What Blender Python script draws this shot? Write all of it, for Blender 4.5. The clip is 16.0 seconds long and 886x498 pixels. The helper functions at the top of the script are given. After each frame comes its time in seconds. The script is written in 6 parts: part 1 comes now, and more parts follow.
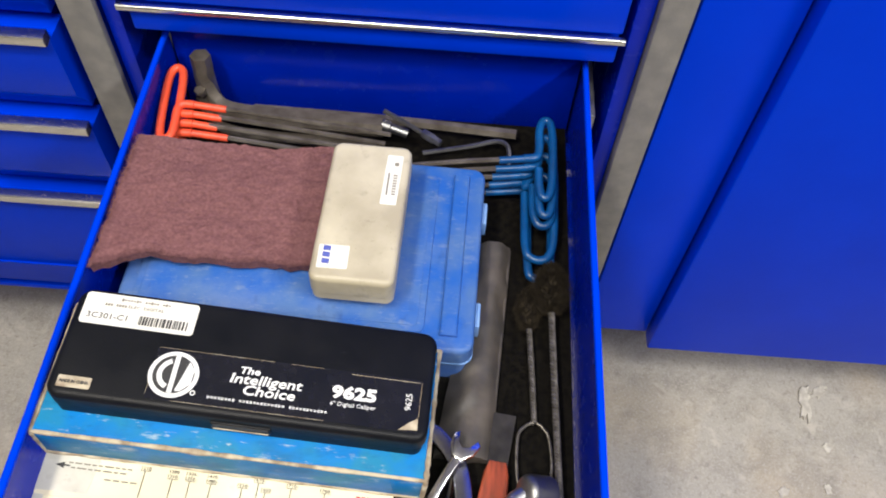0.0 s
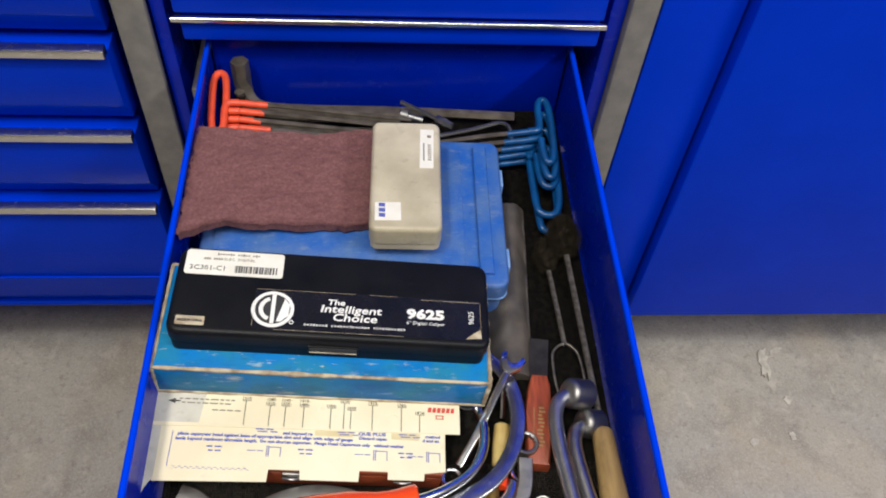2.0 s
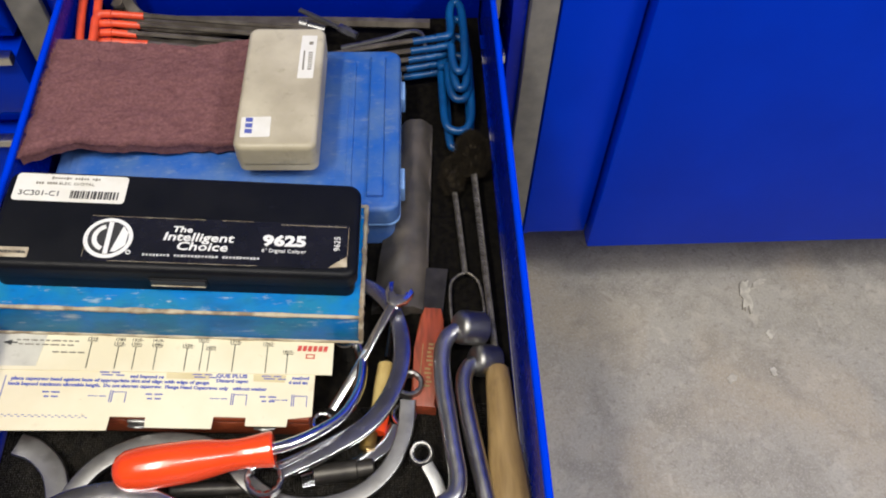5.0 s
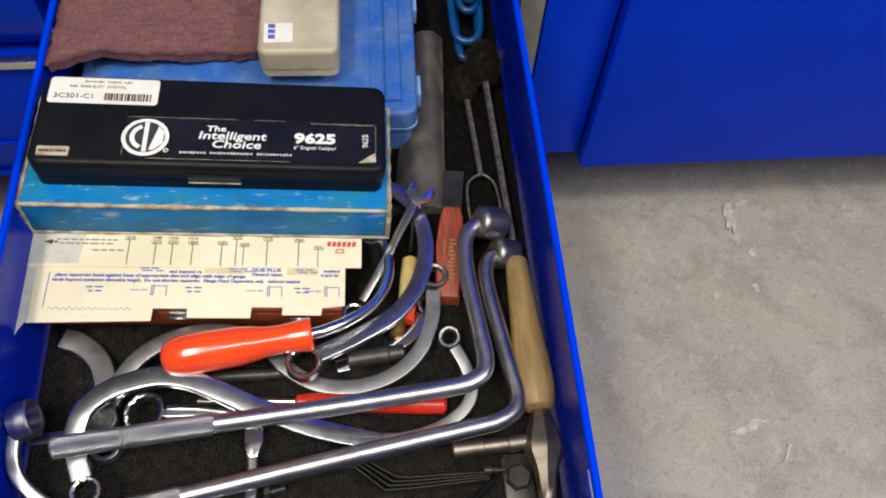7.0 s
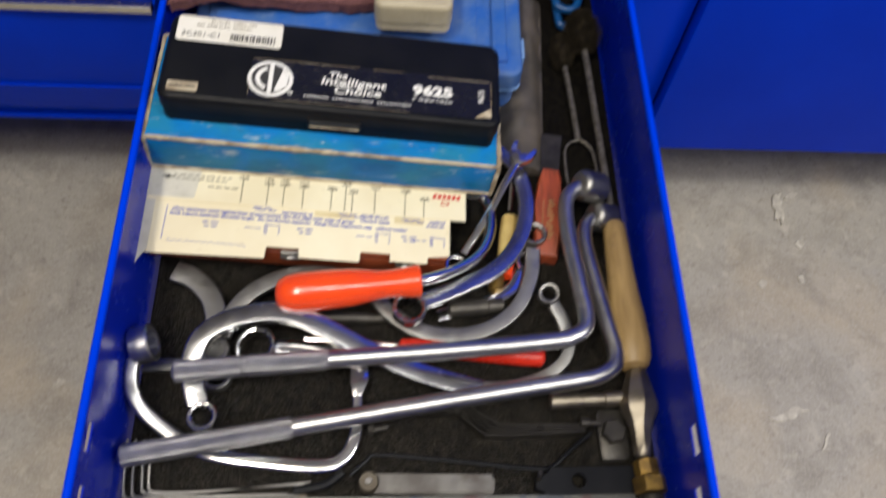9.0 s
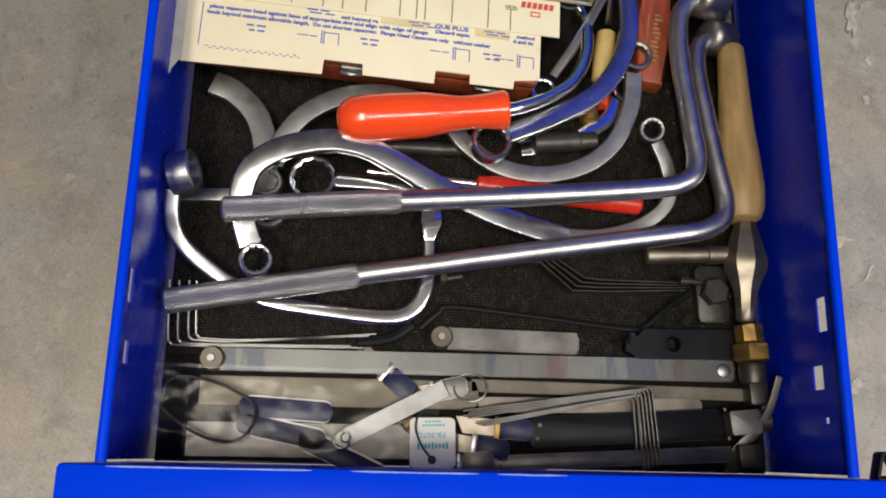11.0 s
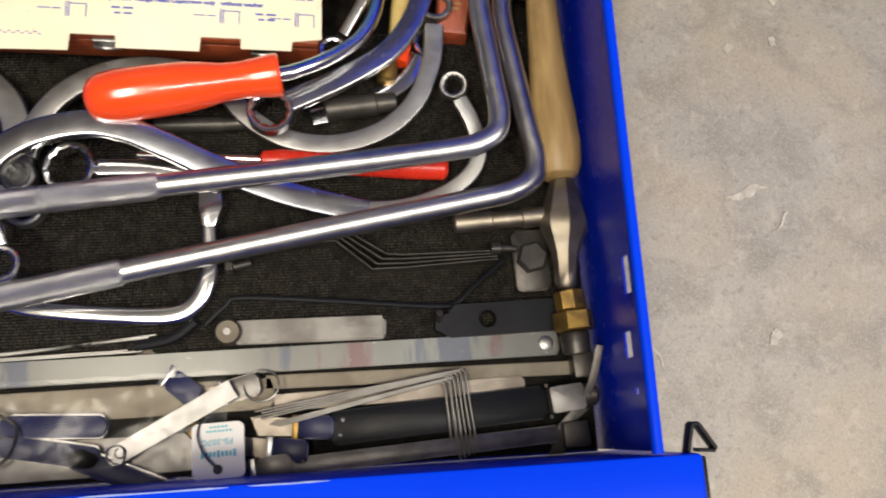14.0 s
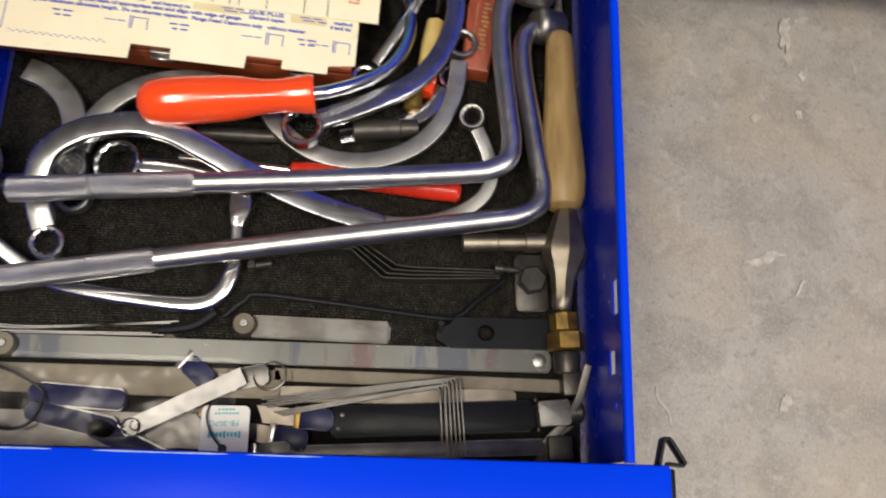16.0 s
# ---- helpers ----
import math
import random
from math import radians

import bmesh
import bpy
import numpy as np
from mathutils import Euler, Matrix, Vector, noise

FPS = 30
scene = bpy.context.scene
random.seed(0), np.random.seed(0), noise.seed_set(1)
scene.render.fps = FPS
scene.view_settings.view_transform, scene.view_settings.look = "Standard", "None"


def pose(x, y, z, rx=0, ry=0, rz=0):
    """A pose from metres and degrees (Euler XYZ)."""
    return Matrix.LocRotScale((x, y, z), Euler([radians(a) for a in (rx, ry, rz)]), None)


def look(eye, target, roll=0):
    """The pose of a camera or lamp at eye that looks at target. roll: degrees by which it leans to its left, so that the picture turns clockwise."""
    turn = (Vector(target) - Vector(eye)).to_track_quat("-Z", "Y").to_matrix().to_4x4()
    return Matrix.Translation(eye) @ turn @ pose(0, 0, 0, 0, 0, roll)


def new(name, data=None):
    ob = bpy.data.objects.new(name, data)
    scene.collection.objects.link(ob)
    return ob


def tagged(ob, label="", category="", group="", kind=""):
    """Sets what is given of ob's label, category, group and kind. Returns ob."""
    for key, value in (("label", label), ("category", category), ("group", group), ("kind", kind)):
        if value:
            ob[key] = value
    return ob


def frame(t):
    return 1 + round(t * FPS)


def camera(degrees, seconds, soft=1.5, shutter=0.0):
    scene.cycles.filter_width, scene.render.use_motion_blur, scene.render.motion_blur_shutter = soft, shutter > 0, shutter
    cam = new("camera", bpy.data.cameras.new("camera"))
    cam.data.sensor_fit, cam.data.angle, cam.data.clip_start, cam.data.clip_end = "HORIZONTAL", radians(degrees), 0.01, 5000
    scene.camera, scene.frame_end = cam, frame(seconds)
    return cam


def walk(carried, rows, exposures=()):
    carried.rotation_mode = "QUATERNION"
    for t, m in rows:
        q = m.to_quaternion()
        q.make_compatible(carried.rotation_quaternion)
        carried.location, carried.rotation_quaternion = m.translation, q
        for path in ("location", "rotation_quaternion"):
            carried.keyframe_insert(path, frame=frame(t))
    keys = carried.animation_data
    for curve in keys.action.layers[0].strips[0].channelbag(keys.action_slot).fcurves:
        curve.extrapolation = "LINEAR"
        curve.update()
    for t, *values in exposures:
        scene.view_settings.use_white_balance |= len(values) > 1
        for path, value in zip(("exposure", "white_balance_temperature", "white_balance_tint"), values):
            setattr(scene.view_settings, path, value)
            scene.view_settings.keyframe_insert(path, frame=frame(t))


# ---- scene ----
cam = camera(56.0, 16.0, soft=1.9, shutter=0.35)
PATH = [
    (0, (0.087, 0.109, 1.108), (0.079, 1.217, -0.558), 3.8),
    (0.5, (0.093, 0.104, 1.108), (0.084, 1.197, -0.567), 3.1),
    (1, (0.092, 0.08, 1.114), (0.058, 1.181, -0.555), 2.0),
    (1.5, (0.043, 0.036, 1.134), (0.105, 1.203, -0.489), 5.1),
    (2, (0.006, -0.012, 1.145), (0.156, 1.192, -0.444), 5.6),
    (2.5, (0.038, -0.009, 1.132), (0.21, 1.18, -0.467), 4.7),
    (3, (0.103, 0.007, 1.093), (0.255, 1.126, -0.558), 3.1),
    (3.2, (0.106, 0.008, 1.089), (0.297, 1.135, -0.546), 2.7),
    (5.3, (0.118, 0.014, 1.079), (0.189, 1.086, -0.606), 1.9),
    (5.5, (0.103, 0.003, 1.08), (0.209, 1.046, -0.622), 3.9),
    (6, (0.094, -0.019, 1.079), (0.202, 0.965, -0.659), 3.5),
    (6.5, (0.082, -0.029, 1.085), (0.207, 0.961, -0.649), 3.8),
    (7, (0.079, -0.031, 1.083), (0.224, 0.962, -0.647), 4.5),
    (7.5, (0.063, -0.022, 1.087), (0.229, 0.994, -0.628), 5.6),
    (8, (0.062, -0.027, 1.084), (0.171, 1.004, -0.626), 3.7),
    (8.5, (0.05, -0.049, 1.097), (0.189, 0.998, -0.601), 5.5),
    (9, (0.01, -0.052, 1.082), (0.141, 0.908, -0.668), 7.7),
    (9.2, (-0.009, -0.027, 1.065), (0.129, 0.808, -0.747), 9.1),
    (11.3, (-0.038, 0.006, 1.014), (0.12, 0.49, -0.92), 20.3),
    (11.5, (-0.027, 0.008, 1.01), (0.097, 0.496, -0.925), 16.6),
    (12, (-0.003, 0.033, 0.992), (0.143, 0.488, -0.95), 19.7),
    (12.5, (0.022, 0.047, 0.98), (0.172, 0.447, -0.974), 22.3),
    (13, (0.035, 0.034, 0.986), (0.199, 0.428, -0.968), 22.7),
    (13.5, (0.046, 0.021, 0.995), (0.227, 0.451, -0.95), 21.5),
    (14, (0.066, 0.014, 0.983), (0.272, 0.445, -0.959), 22.6),
    (14.5, (0.107, 0.012, 0.977), (0.317, 0.444, -0.965), 21.6),
    (15, (0.111, 0.013, 0.975), (0.296, 0.449, -0.968), 19.6),
    (15.5, (0.101, -0.001, 0.983), (0.251, 0.47, -0.955), 15.1),
    (16, (0.077, -0.016, 1.01), (0.204, 0.55, -0.903), 14.8),
]
walk(cam, [(t, look(eye, target, roll)) for t, eye, target, roll in PATH],
     [(0, .48, 6180, 10), (.5, .46, 6180, 10), (1.1, .15, 6180, 10), (2, .03, 6180, 10), (7, -.02, 6180, 10), (9, -.12, 6330, 10), (11.5, -.25, 6450, 10), (12.5, -.2, 6500, 10), (13.5, -.03, 6600, 10), (14.5, .25, 6700, 10), (15.5, .22, 6650, 10), (16, -.05, 6600, 10)])

# ---------------------------------------------------------------- world and lights
world = bpy.data.worlds.new("workshop_air")
world.use_nodes = True
scene.world = world
world.node_tree.nodes["Background"].inputs["Color"].default_value = (1.0, 0.97, 0.93, 1)
world.node_tree.nodes["Background"].inputs["Strength"].default_value = 0.03
scene.view_settings.exposure = 0.0


def strip_light(x, y, z, length, width, watts, color, rz=0):
    d = bpy.data.lights.new("tube_light", "AREA")
    d.shape, d.size, d.size_y, d.energy, d.color = "RECTANGLE", width, length, watts, color
    o = new("tube_light", d)
    o.matrix_world = pose(x, y, z, 0, 0, rz)
    return o


for lx, ly, lr, power, tone in ((1.9, -0.95, 0, 55, (1.0, 0.95, 0.88)), (-0.55, -0.5, 0, 42, (1.0, 0.90, 0.75)), (0.40, -0.45, 90, 23, (1.0, 0.96, 0.88))):
    strip_light(lx, ly, 2.72, 1.2, 0.22, power, tone, lr)
    up = strip_light(lx, ly, 2.84, 1.2, 0.22, power * 0.08, tone, lr)
    up.matrix_world = pose(lx, ly, 2.84, 180, 0, lr)

# ---------------------------------------------------------------- materials


def mat(name, color, rough=0.5, metal=0.0, second=None, scale=40.0, amount=0.5, bump=0.0, bump_scale=300.0,
        rough_var=0.12, coat=0.0, transmission=0.0, detail=6.0, stretch=(1, 1, 1), spec=0.5, alpha=1.0):
    m = bpy.data.materials.new(name)
    m.use_nodes = True
    nt = m.node_tree
    b = nt.nodes["Principled BSDF"]
    b.inputs["Base Color"].default_value = (*color, 1)
    b.inputs["Roughness"].default_value = rough
    b.inputs["Metallic"].default_value = metal
    b.inputs["Coat Weight"].default_value = coat
    b.inputs["Coat Roughness"].default_value = 0.12
    b.inputs["Transmission Weight"].default_value = transmission
    b.inputs["Specular IOR Level"].default_value = spec
    b.inputs["Alpha"].default_value = alpha
    tc = nt.nodes.new("ShaderNodeTexCoord")
    mp = nt.nodes.new("ShaderNodeMapping")
    mp.inputs["Scale"].default_value = stretch
    nt.links.new(tc.outputs["Object"], mp.inputs["Vector"])
    n1 = nt.nodes.new("ShaderNodeTexNoise")
    n1.inputs["Scale"].default_value = scale
    n1.inputs["Detail"].default_value = detail
    nt.links.new(mp.outputs["Vector"], n1.inputs["Vector"])
    ramp = nt.nodes.new("ShaderNodeValToRGB")
    ramp.color_ramp.elements[0].position, ramp.color_ramp.elements[1].position = 0.5 - 0.22 * (1.3 - amount), 0.5 + 0.22 * (1.3 - amount)
    nt.links.new(n1.outputs["Fac"], ramp.inputs["Fac"])
    if second:
        mix = nt.nodes.new("ShaderNodeMix")
        mix.data_type = "RGBA"
        mix.inputs["A"].default_value = (*color, 1)
        mix.inputs["B"].default_value = (*second, 1)
        nt.links.new(ramp.outputs["Color"], mix.inputs["Factor"])
        nt.links.new(mix.outputs["Result"], b.inputs["Base Color"])
    mr = nt.nodes.new("ShaderNodeMapRange")
    mr.inputs["To Min"].default_value = max(0.03, rough - rough_var)
    mr.inputs["To Max"].default_value = min(1, rough + rough_var)
    n2 = nt.nodes.new("ShaderNodeTexNoise")
    n2.inputs["Scale"].default_value = scale * 3.1
    n2.inputs["Detail"].default_value = 4
    nt.links.new(mp.outputs["Vector"], n2.inputs["Vector"])
    nt.links.new(n2.outputs["Fac"], mr.inputs["Value"])
    nt.links.new(mr.outputs["Result"], b.inputs["Roughness"])
    if bump:
        n3 = nt.nodes.new("ShaderNodeTexNoise")
        n3.inputs["Scale"].default_value = bump_scale
        n3.inputs["Detail"].default_value = 3
        nt.links.new(mp.outputs["Vector"], n3.inputs["Vector"])
        bp = nt.nodes.new("ShaderNodeBump")
        bp.inputs["Strength"].default_value = bump
        bp.inputs["Distance"].default_value = 0.001
        nt.links.new(n3.outputs["Fac"], bp.inputs["Height"])
        nt.links.new(bp.outputs["Normal"], b.inputs["Normal"])
    return m


BLUE = mat("blue_paint", (0.0001, 0.041, 0.70), 0.32, 0, (0.0001, 0.034, 0.61), 9, 0.3, 0.06, 420, 0.05, spec=0.05)
# Cabinet blue darkened: shade inside drawer and opening is put into the colour.
BLUE_SHADED = mat("shaded_blue_paint", (0.0002, 0.016, 0.42), 0.26, 0, (0.0002, 0.013, 0.36), 22, 0.4, 0.05, 380, 0.06, spec=0.22)
GREY_TRIM = mat("grey_pillar_paint", (0.21, 0.20, 0.185), 0.5, 0, (0.15, 0.145, 0.14), 60, 0.5, 0.2, 400)
ALU = mat("aluminium_trim", (0.78, 0.77, 0.74), 0.24, 1, (0.6, 0.6, 0.58), 30, 0.4, 0.05, 500, 0.1, stretch=(1, 12, 12))
# Near-black that carries the shade deep in the drawer opening.
OPENING_SHADE = mat("opening_shade_black", (0.012, 0.013, 0.02), 0.6, 0, (0.03, 0.03, 0.035), 20)
BEAD = mat("black_rubber_bead", (0.0035, 0.003, 0.0026), 0.30, 0, (0.030, 0.025, 0.018), 160, 0.8, 0.0, 900, 0.12, spec=0.5)
LINER = mat("black_rubber_liner", (0.003, 0.0026, 0.0023), 0.6, 0, (0.008, 0.007, 0.005), 200, 0.8, 0.0, 900, 0.2, spec=0.06)
CHROME = mat("chrome", (0.86, 0.865, 0.87), 0.15, 1, (0.76, 0.765, 0.77), 40, 0.3, 0.0, 500, 0.06)
POLISHED = mat("worn_polished_chrome", (0.58, 0.585, 0.60), 0.24, 1, (0.42, 0.425, 0.44), 45, 0.6, 0.03, 300, 0.10)
SATIN = mat("satin_chrome", (0.56, 0.56, 0.565), 0.34, 1, (0.44, 0.44, 0.445), 60, 0.4, 0.05, 700, 0.10)
STEEL = mat("brushed_steel", (0.35, 0.35, 0.345), 0.42, 1, (0.27, 0.265, 0.26), 50, 0.6, 0.06, 600, 0.12)
GAUGE = mat("gauge_leaf_steel", (0.20, 0.195, 0.185), 0.46, 0.9, (0.12, 0.112, 0.105), 55, 0.7, 0.05, 500, 0.14)
OLDSTEEL = mat("blackened_steel", (0.045, 0.042, 0.038), 0.42, 0.7, (0.08, 0.074, 0.065), 80, 0.6, 0.1, 500, 0.12)
HEXSTEEL = mat("oiled_hex_steel", (0.25, 0.22, 0.185), 0.38, 0.65, (0.13, 0.11, 0.09), 60, 0.6, 0.1, 500, 0.12)
BRASS = mat("tarnished_brass", (0.33, 0.21, 0.055), 0.45, 0.85, (0.15, 0.095, 0.035), 120, 0.8, 0.2, 500, 0.12)
NICKEL = mat("worn_nickel", (0.36, 0.325, 0.265), 0.48, 1, (0.24, 0.21, 0.165), 70, 0.6, 0.06, 500, 0.1)
BLACKP = mat("black_plastic", (0.004, 0.0048, 0.007), 0.42, 0, (0.008, 0.0085, 0.0105), 35, 0.4, 0.12, 900, 0.1, spec=0.16)
STICKER = mat("black_glossy_sticker", (0.006, 0.007, 0.012), 0.26, 0, (0.012, 0.012, 0.017), 40, 0.4)
ORANGE = mat("orange_acetate", (0.86, 0.075, 0.012), 0.2, 0, (0.78, 0.06, 0.01), 30, 0.3, 0.05, 200, 0.06, coat=0.5)
ORANGEV = mat("orange_vinyl", (0.80, 0.09, 0.03), 0.42, 0, (0.62, 0.07, 0.03), 90, 0.5, 0.2, 500)
RED = mat("red_acetate", (0.62, 0.03, 0.012), 0.28, 0, (0.42, 0.02, 0.01), 60, 0.4)
VBLUE = mat("blue_vinyl", (0.004, 0.078, 0.26), 0.33, 0, (0.004, 0.05, 0.17), 70, 0.5, 0.1, 500)
LTBLUE = mat("light_blue_polypropylene", (0.020, 0.105, 0.42), 0.45, 0, (0.065, 0.145, 0.36), 30, 0.8, 0.15, 500, 0.12, detail=9, spec=0.3)
LTBLUE_EDGE = mat("frosted_blue_edge", (0.24, 0.40, 0.70), 0.45, 0, (0.15, 0.31, 0.65), 60, 0.6)
BEIGE = mat("beige_plastic", (0.55, 0.50, 0.37), 0.45, 0, (0.40, 0.355, 0.255), 24, 0.7, 0.1, 400, 0.1, detail=9)
CYAN = mat("cyan_cardboard", (0.001, 0.165, 0.50), 0.5, 0, (0.012, 0.185, 0.36), 38, 0.85, 0.15, 250, 0.12, detail=12, spec=0.2)
PAPER = mat("worn_cream_paper_edge", (0.50, 0.44, 0.32), 0.8, 0, (0.26, 0.20, 0.13), 90, 0.8, 0.3, 400)
CARD = mat("cream_card", (0.80, 0.75, 0.57), 0.45, 0, (0.71, 0.64, 0.45), 18, 0.6, 0.1, 200)
AGED = mat("yellowed_tape", (0.66, 0.58, 0.36), 0.35, 0, (0.58, 0.49, 0.28), 50, 0.6, 0.1, 150)
CARDGREY = mat("clear_tape_over_card", (0.60, 0.58, 0.50), 0.3, 0, (0.46, 0.44, 0.38), 50, 0.6, 0.2, 120)
WHITE = mat("white_label", (0.80, 0.79, 0.74), 0.5, 0, (0.72, 0.70, 0.62), 60, 0.5)
WHITEINK = mat("white_ink", (0.78, 0.78, 0.76), 0.5)
BLUEINK = mat("blue_ink", (0.09, 0.115, 0.40), 0.6)
REDINK = mat("red_ink", (0.55, 0.06, 0.05), 0.6)
BLACKINK = mat("black_ink", (0.03, 0.03, 0.03), 0.6)
GREYINK = mat("faded_black_ink", (0.22, 0.20, 0.16), 0.6)
TAGSTEEL = mat("matt_bright_steel", (0.33, 0.325, 0.315), 0.45, 0.7, (0.24, 0.235, 0.225), 90, 0.5, 0.03, 400)
TEALINK = mat("teal_ink", (0.05, 0.42, 0.52), 0.6)
WOODBOX = mat("red_brown_wood", (0.30, 0.066, 0.022), 0.42, 0, (0.19, 0.04, 0.015), 30, 0.7, 0.3, 300, 0.1, stretch=(1, 9, 9))
WOOD = mat("worn_pale_wood", (0.40, 0.27, 0.11), 0.45, 0, (0.27, 0.175, 0.068), 26, 0.6, 0.15, 250, 0.1, stretch=(7, 1, 7), detail=9)
REDWOOD = mat("red_stained_handle", (0.36, 0.07, 0.03), 0.45, 0, (0.22, 0.05, 0.02), 60, 0.7, 0.2, 300, stretch=(6, 1, 6))
YELLOW = mat("yellow_plastic", (0.66, 0.52, 0.20), 0.4, 0, (0.5, 0.36, 0.12), 60, 0.6)
PAD = mat("maroon_abrasive_fibre", (0.242, 0.114, 0.116), 0.95, 0, (0.165, 0.077, 0.079), 430, 0.6, 1.0, 1300, 0.03, detail=6, spec=0.1)
POUCH = mat("dark_grey_vinyl_pouch", (0.055, 0.05, 0.045), 0.45, 0, (0.10, 0.085, 0.07), 40, 0.7, 0.5, 120, 0.15)
BRISTLE = mat("dirty_bristles", (0.014, 0.011, 0.008), 0.9, 0, (0.040, 0.031, 0.019), 200, 0.7, spec=0.2)
WIRE = mat("twisted_wire", (0.30, 0.28, 0.25), 0.5, 0.8, (0.15, 0.135, 0.11), 200, 0.6)
NAVY = mat("navy_plastic", (0.008, 0.011, 0.048), 0.4, 0, (0.014, 0.017, 0.06), 60, 0.4, spec=0.3)
CHIP = mat("rubbed_bare_paint_edge", (0.22, 0.30, 0.56), 0.5, 0, (0.12, 0.2, 0.5), 200, 0.7)
RUBBER = mat("black_rubber", (0.012, 0.012, 0.012), 0.6)
BAG_BASE = mat("clear_plastic_film", (0.95, 0.95, 0.93), 0.09, 0, None, 30, 0.5, 0.6, 70, 0.05, alpha=0.07, spec=1.0)
STAINED = mat("ink_stained_leaf_steel", (0.185, 0.19, 0.182), 0.42, 0.9, (0.125, 0.125, 0.118), 16, 0.5, 0.03, 400, 0.12, stretch=(1, 0.3, 1))
TANSTEEL = mat("tan_leaf_steel", (0.16, 0.142, 0.112), 0.5, 0.7, (0.10, 0.085, 0.065), 40, 0.7, 0.05, 400)
FILLER = mat("pale_filler", (0.60, 0.57, 0.50), 0.8, 0, (0.42, 0.39, 0.34), 90, 0.7, 0.5, 300)
WALLPAINT = mat("workshop_wall_paint", (0.45, 0.44, 0.42), 0.7, 0, (0.38, 0.37, 0.35), 3, 0.5, 0.2, 200)
CEILPAINT = mat("ceiling_paint", (0.66, 0.66, 0.64), 0.8, 0, (0.60, 0.59, 0.57), 2, 0.5)


def film(m, share):
    """Clear film: mostly see-through, with a share of sharp gloss."""
    nt = m.node_tree
    b = nt.nodes["Principled BSDF"]
    out = [n for n in nt.nodes if n.type == "OUTPUT_MATERIAL"][0]
    g = nt.nodes.new("ShaderNodeBsdfGlossy")
    g.inputs["Roughness"].default_value = 0.28
    t = nt.nodes.new("ShaderNodeBsdfTransparent")
    x = nt.nodes.new("ShaderNodeMixShader")
    x.inputs["Fac"].default_value = share
    nt.links.new(b.inputs["Normal"].links[0].from_socket, g.inputs["Normal"])
    nt.links.new(t.outputs["BSDF"], x.inputs[1])
    nt.links.new(g.outputs["BSDF"], x.inputs[2])
    nt.links.new(x.outputs["Shader"], out.inputs["Surface"])
    return m


BAG = film(BAG_BASE, 0.022)


def concrete():
    m = mat("worn_concrete", (0.42, 0.395, 0.35), 0.62, 0, (0.345, 0.323, 0.285), 4.0, 0.5, 0.5, 160, 0.15, detail=12)
    nt = m.node_tree
    b = nt.nodes["Principled BSDF"]
    src = b.inputs["Base Color"].links[0].from_socket
    tc = [n for n in nt.nodes if n.type == "TEX_COORD"][0]
    for scale, lo, hi, col, fac in ((30, 0.58, 0.72, (0.56, 0.52, 0.45), 0.6), (95, 0.56, 0.72, (0.20, 0.18, 0.155), 0.6), (5, 0.47, 0.66, (0.44, 0.365, 0.265), 0.6), (15, 0.48, 0.70, (0.235, 0.215, 0.185), 0.65), (48, 0.57, 0.72, (0.56, 0.52, 0.45), 0.45), (330, 0.48, 0.72, (0.52, 0.49, 0.44), 0.6), (220, 0.52, 0.76, (0.22, 0.20, 0.17), 0.45)):
        n = nt.nodes.new("ShaderNodeTexNoise")
        n.inputs["Scale"].default_value, n.inputs["Detail"].default_value = scale, 8
        n.inputs["Distortion"].default_value = 0.6
        nt.links.new(tc.outputs["Object"], n.inputs["Vector"])
        r = nt.nodes.new("ShaderNodeMapRange")
        r.inputs["From Min"].default_value, r.inputs["From Max"].default_value, r.inputs["To Max"].default_value = lo, hi, fac
        nt.links.new(n.outputs["Fac"], r.inputs["Value"])
        x = nt.nodes.new("ShaderNodeMix")
        x.data_type = "RGBA"
        x.inputs["B"].default_value = (*col, 1)
        nt.links.new(r.outputs["Result"], x.inputs["Factor"])
        nt.links.new(src, x.inputs["A"])
        src = x.outputs["Result"]
    nt.links.new(src, b.inputs["Base Color"])
    return m


CONCRETE = concrete()

def scuffed(m, color, rows):
    """Rubbed patches over a material: rows of scale, stretch, threshold, end, share."""
    nt = m.node_tree
    b = nt.nodes["Principled BSDF"]
    src = b.inputs["Base Color"].links[0].from_socket
    tc = [n for n in nt.nodes if n.type == "TEX_COORD"][0]
    for scale, stretch, lo, hi, share in rows:
        mp = nt.nodes.new("ShaderNodeMapping")
        mp.inputs["Scale"].default_value = stretch
        nt.links.new(tc.outputs["Object"], mp.inputs["Vector"])
        n = nt.nodes.new("ShaderNodeTexNoise")
        n.inputs["Scale"].default_value, n.inputs["Detail"].default_value, n.inputs["Roughness"].default_value = scale, 7, 0.65
        nt.links.new(mp.outputs["Vector"], n.inputs["Vector"])
        r = nt.nodes.new("ShaderNodeMapRange")
        r.inputs["From Min"].default_value, r.inputs["From Max"].default_value, r.inputs["To Max"].default_value = lo, hi, share
        nt.links.new(n.outputs["Fac"], r.inputs["Value"])
        x = nt.nodes.new("ShaderNodeMix")
        x.data_type = "RGBA"
        x.inputs["B"].default_value = (*color, 1)
        nt.links.new(r.outputs["Result"], x.inputs["Factor"])
        nt.links.new(src, x.inputs["A"])
        src = x.outputs["Result"]
    nt.links.new(src, b.inputs["Base Color"])
    return m


